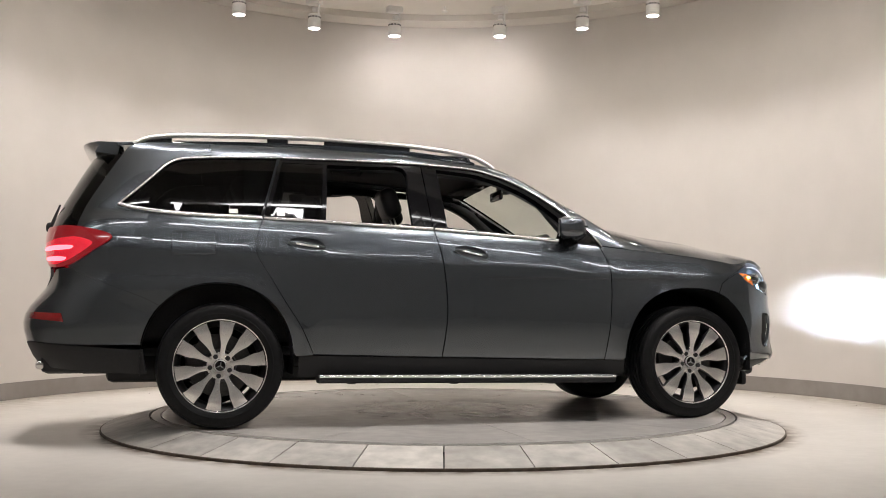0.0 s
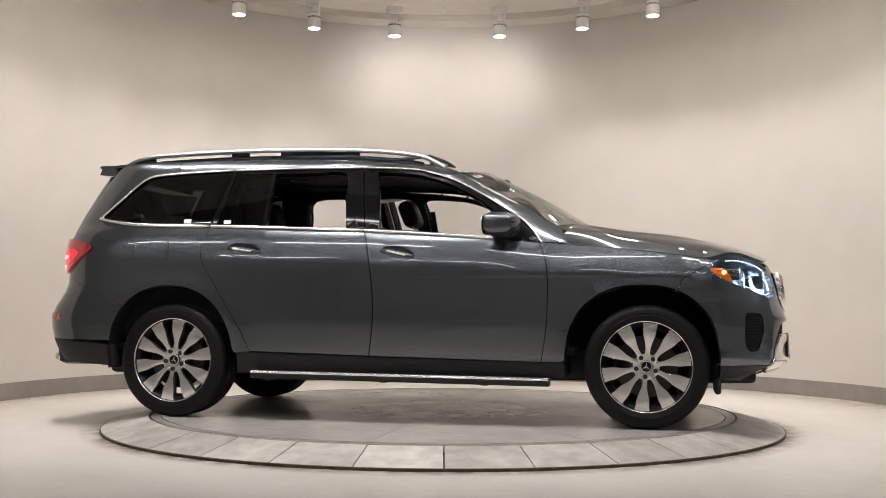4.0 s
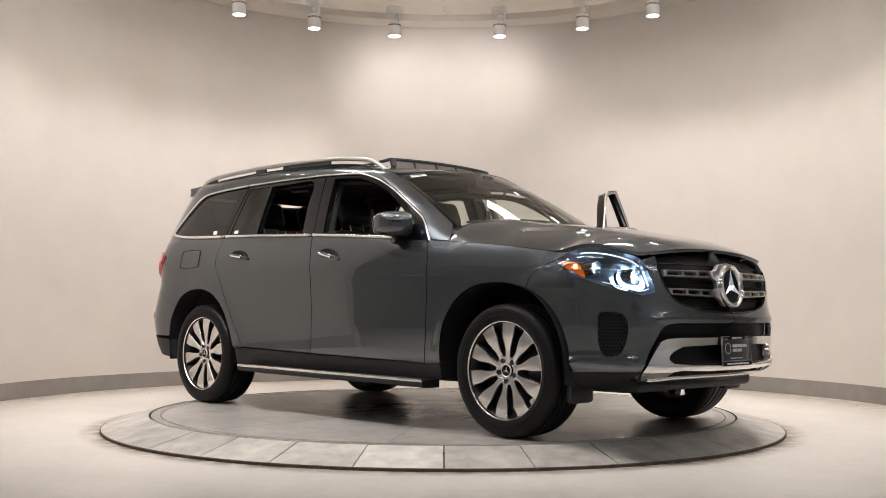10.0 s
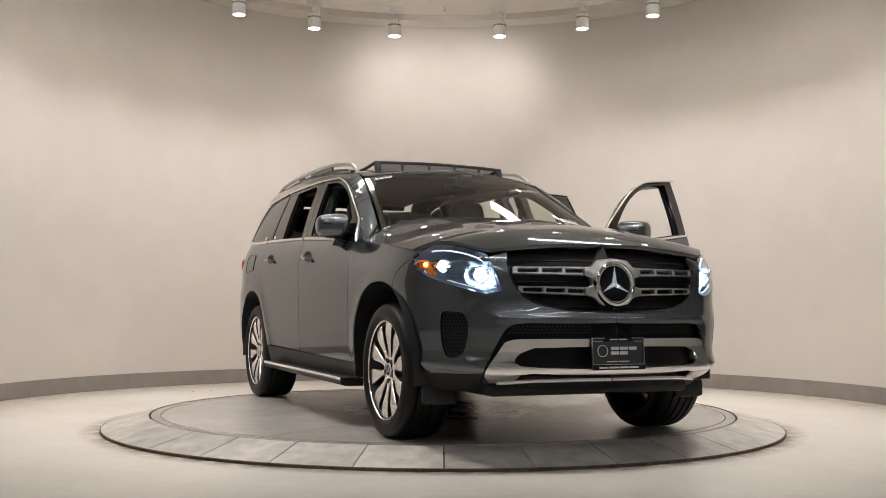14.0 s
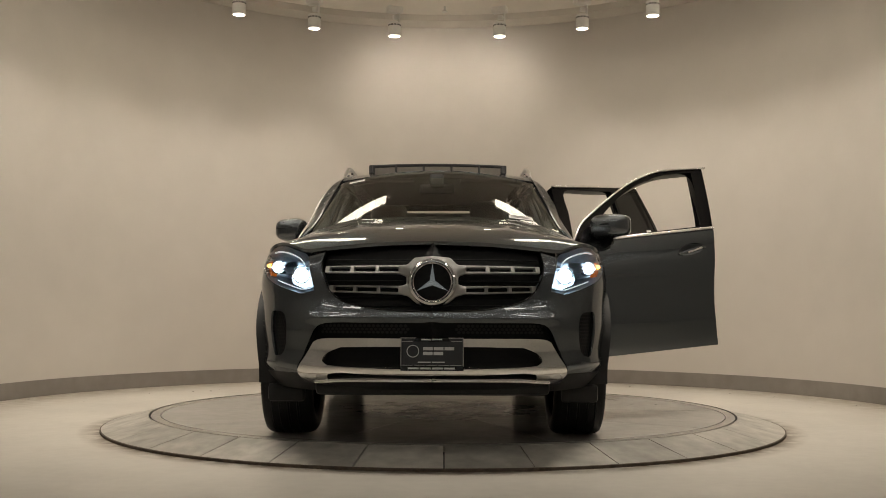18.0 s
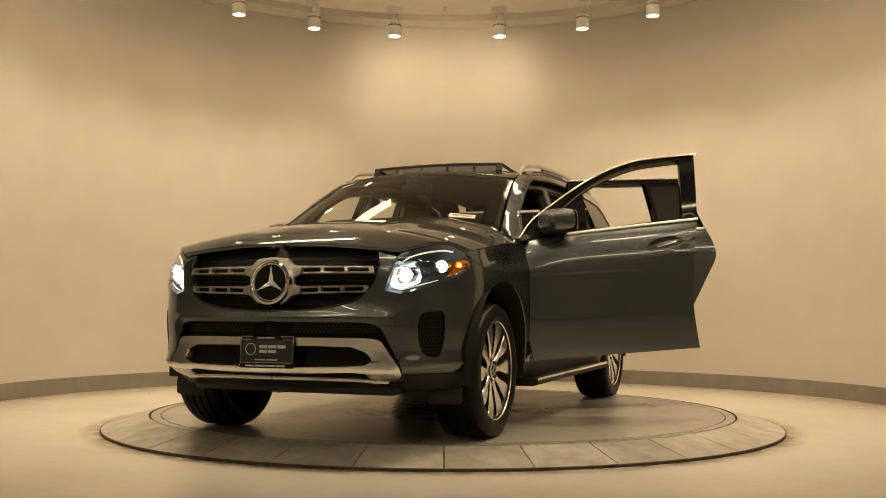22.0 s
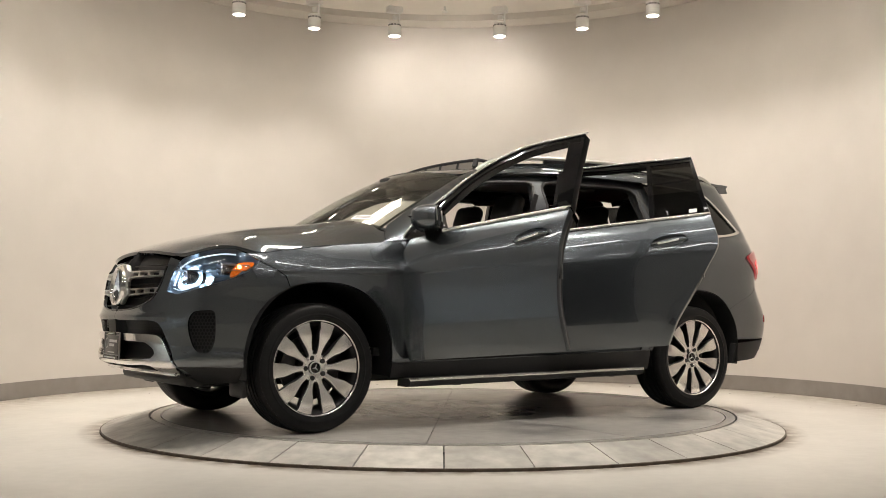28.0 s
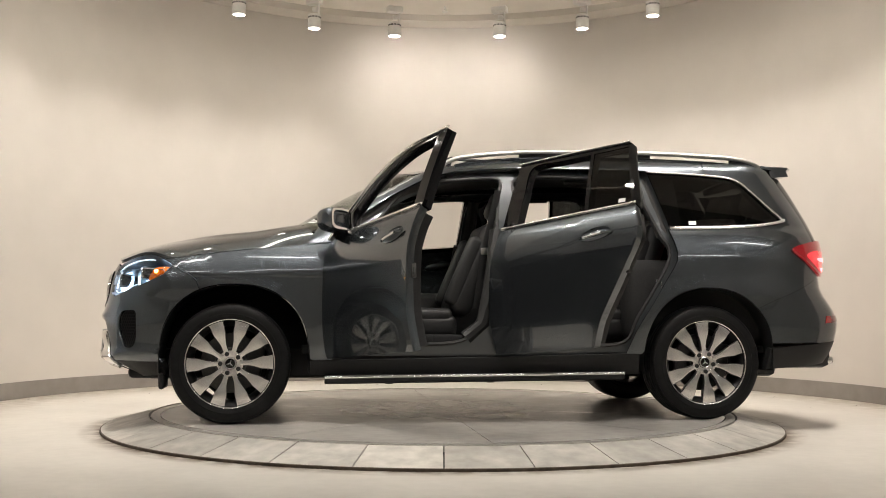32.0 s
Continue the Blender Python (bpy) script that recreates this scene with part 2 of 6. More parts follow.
uneven_glow(M_GLOWBOWL, 0.7, 10.0, 26)
M_REFLECT = mat("lamp_reflector", (0.7, 0.74, 0.8), 0.15, metal=1.0, scale=50, vary=0.05)
M_LAMPBOWL = mat("lamp_bowl", (0.30, 0.33, 0.37), 0.30, metal=0.85, scale=40, vary=0.1)
M_LAMPBLK = mat("lamp_housing", (0.03, 0.032, 0.036), 0.25, coat=0.3, scale=40, vary=0.1)
M_STICKER = mat("sticker", (0.72, 0.72, 0.70), 0.5, scale=50, vary=0.03)
M_PLATEBLK = mat("plate_black", (0.022, 0.024, 0.028), 0.3, coat=0.3, scale=60, vary=0.1)
M_PLATETXT = mat("plate_silver", (0.55, 0.56, 0.56), 0.4, scale=60, vary=0.05)
M_MIRROR = mat("mirror_glass", (0.85, 0.85, 0.84), 0.02, metal=1.0)
M_STARLIT = mat("lit_emblem_silver", (0.62, 0.63, 0.64), 0.25, metal=1.0, scale=60, vary=0.03, emit=0.22, ecolor=(0.75, 0.88, 1.0))
M_BOLT = mat("hole_dark", (0.012, 0.012, 0.012), 0.5)


# ---- mesh helpers ----
def mesh_ob(name, verts, faces, material, parent=None, label="", normals=None, flat=False):
    me = bpy.data.meshes.new(name)
    me.from_pydata([tuple(map(float, v)) for v in verts], [], [tuple(map(int, f)) for f in faces])
    me.materials.append(material)
    if not flat:
        me.polygons.foreach_set("use_smooth", [True] * len(me.polygons))
        if normals is not None:
            me.normals_split_custom_set_from_vertices([tuple(map(float, n)) for n in normals])
    me.update()
    ob = new(name, me)
    if parent is not None:
        ob.parent = parent
    return tagged(ob, label)


def part(name, bm, material, parent, label="", flat=False, sharp=35):
    """Link a bmesh as one mesh object under a thing or a part."""
    me = bpy.data.meshes.new(name)
    bm.normal_update()
    if not flat:
        lim = radians(sharp)
        for f in bm.faces:
            f.smooth = True
        for e in bm.edges:
            e.smooth = len(e.link_faces) == 2 and e.calc_face_angle(0) < lim
    bm.to_mesh(me)
    bm.free()
    me.materials.append(material)
    ob = new(name, me)
    if parent is not None:
        ob.parent = parent
    return tagged(ob, label)


def bevelled_box(size, at=(0, 0, 0), r=0.01, seg=2, m=None):
    bm = bmesh.new()
    bmesh.ops.create_cube(bm, size=1)
    bmesh.ops.scale(bm, vec=size, verts=bm.verts)
    if r:
        bmesh.ops.bevel(bm, geom=list(bm.edges), offset=min(r, min(size) * 0.49), segments=seg, affect="EDGES", profile=0.5)
    bmesh.ops.translate(bm, vec=at, verts=bm.verts)
    if m is not None:
        bmesh.ops.transform(bm, matrix=m, verts=bm.verts)
    return bm


def lathe(profile, segs=64, axis="Y", closed=False):
    """Surface of revolution of (radius, along) pairs."""
    bm = bmesh.new()
    rings = []
    for r, h in profile:
        ring = []
        for i in range(segs):
            a = 2 * math.pi * i / segs
            c, s = r * math.cos(a), r * math.sin(a)
            ring.append(bm.verts.new((c, h, s) if axis == "Y" else (c, s, h)))
        rings.append(ring)
    pairs = list(zip(rings, rings[1:])) + ([(rings[-1], rings[0])] if closed else [])
    for a, b in pairs:
        for i in range(segs):
            j = (i + 1) % segs
            bm.faces.new((a[i], a[j], b[j], b[i]))
    bmesh.ops.recalc_face_normals(bm, faces=bm.faces)
    return bm


def tube(points, radius, segs=10, flat=1.0, up=(0, 0, 1)):
    """Round or flattened bar along a polyline, capped."""
    bm = bmesh.new()
    pts = [Vector(p) for p in points]
    rings = []
    for i, p in enumerate(pts):
        t = (pts[min(i + 1, len(pts) - 1)] - pts[max(i - 1, 0)]).normalized()
        u = Vector(up)
        u = (u - t * u.dot(t)).normalized()
        v = t.cross(u)
        r = radius[i] if isinstance(radius, (list, tuple)) else radius
        rings.append([bm.verts.new(p + u * (math.cos(2 * math.pi * k / segs) * r) + v * (math.sin(2 * math.pi * k / segs) * r * flat)) for k in range(segs)])
    for a, b in zip(rings, rings[1:]):
        for k in range(segs):
            j = (k + 1) % segs
            bm.faces.new((a[k], a[j], b[j], b[k]))
    bm.faces.new(rings[0][::-1])
    bm.faces.new(rings[-1])
    bmesh.ops.recalc_face_normals(bm, faces=bm.faces)
    return bm


def prism(outline, depth, bevel=0.0, seg=2, m=None):
    """Outline in the local x-z plane, extruded along +y."""
    bm = bmesh.new()
    vs = [bm.verts.new((x, 0, z)) for x, z in outline]
    f = bm.faces.new(vs)
    ex = bmesh.ops.extrude_face_region(bm, geom=[f])
    bmesh.ops.translate(bm, vec=(0, depth, 0), verts=[g for g in ex["geom"] if isinstance(g, bmesh.types.BMVert)])
    bmesh.ops.recalc_face_normals(bm, faces=bm.faces)
    if bevel:
        bmesh.ops.bevel(bm, geom=[e for e in bm.edges if e.calc_face_angle(0) > 0.6], offset=bevel, segments=seg, affect="EDGES", profile=0.5)
    if m is not None:
        bmesh.ops.transform(bm, matrix=m, verts=bm.verts)
    return bm


def crv(pts, n=6, closed=False):
    """Catmull-Rom curve through points of any dimension."""
    p = [np.array(q, float) for q in pts]
    out, k = [], len(p)
    for i in range(k if closed else k - 1):
        a, b, c, d = (p[(i - 1) % k], p[i % k], p[(i + 1) % k], p[(i + 2) % k]) if closed else (p[max(i - 1, 0)], p[i], p[i + 1], p[min(i + 2, k - 1)])
        for j in range(n):
            t = j / n
            out.append(tuple(0.5 * (2 * b + (c - a) * t + (2 * a - 5 * b + 4 * c - d) * t * t + (3 * b - a - 3 * c + d) * t ** 3)))
    if not closed:
        out.append(tuple(p[-1]))
    return out


class Spline:
    """Natural cubic spline through a few stations."""

    def __init__(self, *pts):
        pts = sorted(pts)
        x, y = np.array([p[0] for p in pts], float), np.array([p[1] for p in pts], float)
        n, h = len(x), np.diff(x)
        a, r = np.eye(n), np.zeros(n)
        for i in range(1, n - 1):
            a[i, i - 1:i + 2] = h[i - 1], 2 * (h[i - 1] + h[i]), h[i]
            r[i] = 6 * ((y[i + 1] - y[i]) / h[i] - (y[i] - y[i - 1]) / h[i - 1])
        self.x, self.y, self.m, self.h = x, y, np.linalg.solve(a, r), h

    def __call__(self, v):
        v = np.clip(np.asarray(v, float), self.x[0], self.x[-1])
        i = np.clip(np.searchsorted(self.x, v) - 1, 0, len(self.h) - 1)
        h, m = self.h[i], self.m
        a, b = (self.x[i + 1] - v) / h, (v - self.x[i]) / h
        return a * self.y[i] + b * self.y[i + 1] + ((a ** 3 - a) * m[i] + (b ** 3 - b) * m[i + 1]) * h * h / 6


def smooth(v):
    v = np.clip(v, 0.0, 1.0)
    return v * v * (3 - 2 * v)


# car body: x forward from mid wheelbase, y to the left, z up from the tyres' contact
WHEEL_X, WHEEL_Z, HUB_Y = 1.5375, 0.374, 0.915
FRONT_X, REAR_X = 1.5, -1.7
belt_z = Spline((-2.3, 1.31), (-1.95, 1.285), (-1.7, 1.268), (-1.3, 1.257), (-0.6, 1.232), (-0.24, 1.217), (0.117, 1.194), (0.62, 1.160), (0.89, 1.132), (1.1, 1.115))
roof_z = Spline((-2.4, 1.69), (-2.154, 1.723), (-1.73, 1.741), (-1.18, 1.746), (-0.62, 1.735), (-0.25, 1.715), (0.047, 1.684), (0.308, 1.626), (0.495, 1.533), (0.681, 1.426), (0.868, 1.315), (0.942, 1.269), (1.016, 1.224), (1.10, 1.172))
low_w = Spline((0.2, 0.88), (0.3, 0.915), (0.4, 0.9395), (0.5, 0.9518), (0.575, 0.9597), (0.595, 0.9615), (0.62, 0.9628), (0.67, 0.9643), (0.78, 0.966), (0.90, 0.9655), (0.98, 0.9635), (1.0, 0.9615), (1.02, 0.9575), (1.06, 0.9485), (1.10, 0.938), (1.14, 0.925), (1.19, 0.905), (1.25, 0.880))
front_x = Spline((0.25, 2.12), (0.33, 2.28), (0.38, 2.40), (0.45, 2.418), (0.58, 2.418), (0.70, 2.412), (0.75, 2.398), (0.82, 2.388), (0.92, 2.372), (1.0, 2.335), (1.08, 2.27))
rear_x = Spline((0.30, -2.55), (0.40, -2.64), (0.5, -2.69), (0.66, -2.71), (0.75, -2.66), (0.85, -2.58), (0.95, -2.565), (1.09, -2.58), (1.2, -2.57), (1.42, -2.47), (1.6, -2.37), (1.75, -2.27))
roof_y = Spline((-2.4, 0.62), (-1.5, 0.655), (-0.3, 0.665), (0.2, 0.665), (0.5, 0.70), (0.75, 0.745), (1.02, 0.80))


def half_width(x, z):
    zb = belt_z(x)
    zz = z + (1.2 - zb) * smooth((z - 0.75) / 0.4)
    low = low_w(zz)
    for wx in (WHEEL_X, -WHEEL_X):
        d = np.hypot(x - wx, z - WHEEL_Z)
        low = low + 0.012 * np.exp(-((d - 0.49) / 0.07) ** 2) * (z < 1.1)
    low = low - 0.0032 * (1 - smooth((z - 0.908) / 0.02)) * smooth((z - 0.80) / 0.1) * smooth((x + 0.3) / 1.0) * (1 - smooth((x - 1.70) / 0.2))
    zr = roof_z(x)
    t = np.clip((z - zb) / (zr - zb), 0, 1.15)
    yt = roof_y(x)
    k = 0.86
    high = 0.895 + (yt + 0.085 - 0.895) * (np.minimum(t, k) / k) ** 1.2 - 0.04 * np.maximum(t - k, 0) - 0.08 * (np.maximum(t - k, 0) / (1 - k)) ** 1.9
    g = smooth((x - 0.50) / 0.35)
    high = high * (1 - g) + (0.895 + (yt - 0.895) * np.minimum(t, 1.1) ** 1.7) * g
    f = smooth((z - zb + 0.012 - 0.03 * smooth((x - 0.88) / 0.1)) / 0.024)
    return low * (1 - f) + high * f


PSI = np.linspace(0, math.pi / 2, 600)


def corner(psi, a, b, n):
    s, c = np.sin(psi), np.cos(psi)
    r = ((s / a) ** n + (c / b) ** n) ** (-1 / n)
    return r * s, r * c


CX, CY = corner(PSI, 0.88, 0.95, 3.0)
ARC = np.concatenate([[0], np.cumsum(np.hypot(np.diff(CX), np.diff(CY)))])
ARC_END = ARC[-1]
S_NOSE, S_TAIL = FRONT_X + ARC_END, REAR_X - ARC_END


def skin(s, z, side=-1):
    """Point of the outer skin; s runs along the side, round the corners and to the middle of nose or tail."""
    s, z = np.asarray(s, float), np.asarray(z, float)
    xm = np.clip(s, REAR_X, FRONT_X)
    w = half_width(xm, z)
    psi = np.interp(np.where(s > FRONT_X, s - FRONT_X, REAR_X - s), ARC, PSI)
    fx, fy = corner(psi, front_x(z) - FRONT_X, w, 3.0)
    ledge = 1 + 0.014 * np.exp(-((z - 0.432) / 0.032) ** 2) * smooth((s - 1.72) / 0.2) * (1 - smooth((s - 2.30) / 0.12))
    ledge = ledge + 0.011 * np.exp(-((z - 0.668) / 0.020) ** 2) * smooth((s - 2.36) / 0.16)
    fx, fy = fx * ledge, fy * ledge
    rx, ry = corner(psi, REAR_X - rear_x(z), w, 3.2)
    x = np.where(s > FRONT_X, FRONT_X + fx, np.where(s < REAR_X, REAR_X - rx, s))
    y = np.where(s > FRONT_X, fy, np.where(s < REAR_X, ry, w))
    return np.stack([x, y * side, z], -1)


def sy(y, z, nose=True):
    """The s of the skin at a given distance from the middle, on nose or tail."""
    g = np.linspace(0.25, ARC_END, 800)
    p = skin(FRONT_X + g if nose else REAR_X - g, np.full(800, z))
    i = int(np.argmin(abs(abs(p[:, 1]) - abs(y))))
    return FRONT_X + g[i] if nose else REAR_X - g[i]


# ---- round bay: floor, wall, ceiling ----
def arc_wall(name, r0, r1, z0, z1, a0, a1, material, label, segs=144):
    """Upright curved slab between two radii."""
    bm = bmesh.new()
    rows = []
    for i in range(segs + 1):
        a = radians(a0 + (a1 - a0) * i / segs)
        d = Vector((math.sin(a), math.cos(a), 0))
        rows.append([bm.verts.new(ROOM + d * r + Vector((0, 0, z))) for r, z in ((r0, z0), (r0, z1), (r1, z1), (r1, z0))])
    for a, b in zip(rows, rows[1:]):
        for k in range(4):
            j = (k + 1) % 4
            bm.faces.new((a[k], a[j], b[j], b[k]))
    bm.faces.new(rows[0][::-1])
    bm.faces.new(rows[-1])
    bmesh.ops.recalc_face_normals(bm, faces=bm.faces)
    ob = part(name, bm, material, None)
    return tagged(ob, label, kind="structure")


OPEN = 110
arc_wall("wall_round", WALL_R, WALL_R + 0.15, FLOOR_Z, CEIL_Z + 0.1, -OPEN, OPEN, M_WALL, "plain cream plaster wall curving round the turntable")
arc_wall("baseboard", WALL_R - 0.012, WALL_R - 0.001, FLOOR_Z + 0.001, 0.06, -OPEN, OPEN, M_BASE, "dull grey vinyl baseboard along the curved wall")
arc_wall("ceiling_soffit", 3.60, WALL_R - 0.002, SOFFIT_Z, CEIL_Z + 0.05, -180, 180, M_SOFFIT, "lowered cream ceiling ring along the curved wall", 180)


def slab(name, x0, x1, y0, y1, z0, z1, material, label):
    ob = part(name, bevelled_box((x1 - x0, y1 - y0, z1 - z0), ((x0 + x1) / 2, (y0 + y1) / 2, (z0 + z1) / 2), 0), material, None, flat=True)
    return tagged(ob, label, kind="structure")


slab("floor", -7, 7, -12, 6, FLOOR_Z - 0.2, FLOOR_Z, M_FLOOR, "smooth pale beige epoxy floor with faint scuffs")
slab("ceiling", -7, 7, -3.1, 6, CEIL_Z, CEIL_Z + 0.2, M_CEIL, "plain off-white painted ceiling")
slab("ceiling_hall", -7, 7, -12, -3.1, CEIL_Z, CEIL_Z + 0.2, M_HALLCEIL, "dark painted ceiling of the hall")
slab("wall_west", -7.2, -7, -12, 6, FLOOR_Z, CEIL_Z, M_HALL, "plain light wall of the hall")
slab("wall_east", 7, 7.2, -12, 6, FLOOR_Z, CEIL_Z, M_HALL, "plain light wall of the hall")
slab("wall_south", -7.2, 7.2, -12.2, -12, FLOOR_Z, CEIL_Z, M_HALL, "plain light wall of the hall")
slab("wall_north", -7.2, 7.2, 6, 6.2, FLOOR_Z, CEIL_Z, M_HALL, "plain light wall of the hall")


# ---- track lamps ----
def track_lamp():
    lamp = new("track_lamp")
    part("adapter", bevelled_box((0.17, 0.10, 0.07), (0, 0, 0.30), 0.012), M_LAMPW, lamp)
    part("stem", tube([(0, 0, 0.33), (0, 0, 0.419)], 0.016), M_LAMPW, lamp)
    part("neck", tube([(0, 0, 0.20), (0, 0, 0.28)], 0.022, 14), M_LAMPW, lamp)
    part("knuckle", bevelled_box((0.06, 0.05, 0.05), (0.01, 0, 0.215), 0.012), M_LAMPW, lamp)
    part("arm", bevelled_box((0.012, 0.04, 0.16), (0.055, 0, 0.185), 0.004), M_LAMPW, lamp)
    head = part("head", lathe([(0.0, 0.158), (0.055, 0.158), (0.066, 0.150), (0.068, 0.11), (0.068, 0.006), (0.064, 0.0), (0.058, 0.004), (0.056, 0.03), (0.0, 0.032)], 40, "Z"), M_LAMPW, lamp, "white cylindrical lamp head")
    part("lens", lathe([(0.0, 0.006), (0.056, 0.006), (0.056, 0.02), (0.0, 0.02)], 32, "Z"), M_GLOW, head, "glowing warm-white lens")
    for k in range(26):
        a = 2 * math.pi * k / 26
        part("vent_slot", bevelled_box((0.010, 0.003, 0.016), (0, 0, 0), 0.001, 1, pose(0.068 * math.cos(a), 0.068 * math.sin(a), 0.122, 0, 0, math.degrees(a) + 90)), M_SLOT, head)
    return tagged(lamp, "white cylindrical spotlight hanging from the ceiling track", "track light", "track lights in a ring")


first_lamp = track_lamp()
for i, a in enumerate(LAMP_ANGLES):
    a = radians(a)
    m = Matrix.Translation(ROOM + Vector((LAMP_R * math.sin(a), LAMP_R * math.cos(a), LAMP_Z))) @ pose(0, 0, 0, 0, 0, 40 * (i % 2) - 20)
    if i == 0:
        first_lamp.matrix_basis = m
    else:
        copy_thing(first_lamp, m)

rod = new("sprinkler")
part("pipe", tube([(0, 0, 0.06), (0, 0, 0.285)], 0.016), M_LAMPW, rod)
part("deflector", lathe([(0.0, 0.0), (0.03, 0.0), (0.03, 0.006), (0.012, 0.02), (0.012, 0.06), (0, 0.06)], 20, "Z"), M_LAMPW, rod)
rod.matrix_basis = pose(0.0, 3.3, CEIL_Z - 0.29)
tagged(rod, "thin white sprinkler pipe hanging from the ceiling", "sprinkler")

for x in (-1.72, 1.72):
    pn = part("ceiling_panel_light", bevelled_box((1.40, 0.30, 0.03), (0, 0, 0), 0.004), M_PANEL, None)
    pn.matrix_basis = pose(x, 1.42, CEIL_Z - 0.016)
    tagged(pn, "long flat white light panel on the ceiling", "ceiling light", "ceiling panel lights")
for y, n in ((-4.3, 5), (-7.2, 5)):
    for k in range(n):
        pn = part("linear_light", bevelled_box((2.0, 0.09, 0.05), (0, 0, 0), 0.006), M_HALLPANEL, None)
        pn.matrix_basis = pose((k - 2) * 2.7, y, CEIL_Z - 0.026)
        tagged(pn, "long narrow white linear light on the hall ceiling", "linear light", "hall linear lights")

# grit left along the edge of the floor
rng = random.Random(4)
bm = bmesh.new()
for k in range(46):
    a = radians(rng.uniform(-88, 88))
    r = rng.uniform(3.0, 3.8)
    q = rng.uniform(0.003, 0.010)
    vs = [bm.verts.new(ROOM + Vector((r * math.sin(a) + rng.uniform(-q, q) * 1.6, r * math.cos(a) + rng.uniform(-q, q), FLOOR_Z + (q * 0.7 if i == 3 else 0.0005)))) for i in range(4)]
    for f in ((0, 1, 3), (1, 2, 3), (2, 0, 3)):
        bm.faces.new([vs[i] for i in f])
grit = part("floor_grit", bm, M_BASE, None, flat=True)
tagged(grit, "scattered brown grit and crumbs on the floor", "grit", kind="stuff")

# ---- turntable ----
DISC_R, RAMP_R0, RAMP_R1, RAMP_Z1 = 2.022, 2.042, 2.338, -0.074


def wedge(r0, z0, r1, z1, a0, a1, thick, gap, n=6):
    """A plate between two radii and two angles (degrees), its joints left open by gap metres."""
    vs, fs = [], []
    for k in range(n + 1):
        for r, z in ((r0, z0), (r1, z1)):
            g = math.degrees(gap / 2 / max(r, 0.02))
            a = radians(a0 + g + (a1 - a0 - 2 * g) * k / n)
            for zz in (z, z - thick):
                vs.append((r * math.sin(a), -r * math.cos(a), zz))
    for k in range(n):
        b = 4 * k
        fs += [(b, b + 4, b + 6, b + 2), (b + 1, b + 3, b + 7, b + 5), (b, b + 1, b + 5, b + 4), (b + 2, b + 6, b + 7, b + 3)]
    fs += [(0, 2, 3, 1), (4 * n, 4 * n + 1, 4 * n + 3, 4 * n + 2)]
    bm = bmesh.new()
    bv = [bm.verts.new(v) for v in vs]
    for f in fs:
        bm.faces.new([bv[i] for i in f])
    bmesh.ops.recalc_face_normals(bm, faces=bm.faces)
    return bm


ramp = part("turntable_ramp", lathe([(1.99, -0.03), (RAMP_R1 - 0.004, RAMP_Z1 - 0.012), (RAMP_R1 - 0.004, FLOOR_Z), (1.99, FLOOR_Z)], 180, "Z"), M_DARK, None, "", True)
tagged(ramp, "sloping ring of grey metal plates round the turntable", "turntable ramp")
STEP = 11.25
for k in range(32):
    part("ramp_plate", wedge(RAMP_R0, 0.0, RAMP_R1, RAMP_Z1, k * STEP + 0.15, (k + 1) * STEP + 0.15, 0.012, 0.007 if min(k, 31 - k) < 5 else 0.002), M_PLATE, ramp, flat=True)
part("inner_rim", lathe([(2.036, -0.03), (2.036, 0.002), (2.043, 0.002), (2.043, -0.03)], 180, "Z"), M_EDGE, ramp, "thin bright steel rim")
part("outer_rim", lathe([(RAMP_R1 - 0.003, RAMP_Z1 - 0.016), (RAMP_R1 - 0.003, RAMP_Z1 + 0.001), (RAMP_R1 + 0.005, RAMP_Z1 - 0.001), (RAMP_R1 + 0.005, RAMP_Z1 - 0.016)], 180, "Z"), M_RUST, ramp, "rust-brown outer rim")

disc = new("turntable_disc")
tagged(disc, "round grey turntable plate with radial joints and dark scuffs", "turntable")
part("deck", lathe([(0.0, -0.06), (DISC_R - 0.003, -0.06), (DISC_R - 0.003, -0.012), (0.0, -0.012)], 120, "Z"), M_DARK, disc, "", True)
for k in range(10):
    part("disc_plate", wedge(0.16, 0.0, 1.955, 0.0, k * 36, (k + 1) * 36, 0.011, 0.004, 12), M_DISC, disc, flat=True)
for k in range(4):
    part("rim_plate", wedge(1.962, 0.0, DISC_R, 0.0, k * 90, (k + 1) * 90, 0.011, 0.002, 28), M_EDGE, disc, flat=True)
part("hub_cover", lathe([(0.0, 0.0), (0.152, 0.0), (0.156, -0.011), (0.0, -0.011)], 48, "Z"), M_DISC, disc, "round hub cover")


# ---- car body helpers ----
PIVOT = np.array([0.085, 0.046, 0.0])     # turntable axis in the car's own space
car = new("car")
tagged(car, "dark grey metallic SUV with two open doors and lit lamps", "car")


def poly_inside(px, pz, poly):
    inside = np.zeros(len(px), bool)
    n = len(poly)
    for i in range(n):
        (x1, z1), (x2, z2) = poly[i], poly[(i + 1) % n]
        if z1 == z2:
            continue
        c = (z1 > pz) != (z2 > pz)
        inside ^= c & (px < (x2 - x1) * (pz - z1) / (z2 - z1) + x1)
    return inside


def dense(poly, step):
    out = []
    for i in range(len(poly)):
        a, b = np.array(poly[i], float), np.array(poly[(i + 1) % len(poly)], float)
        k = max(1, int(np.ceil(np.hypot(*(b - a)) / step)))
        out += [tuple(a + (b - a) * j / k) for j in range(k)]
    return out


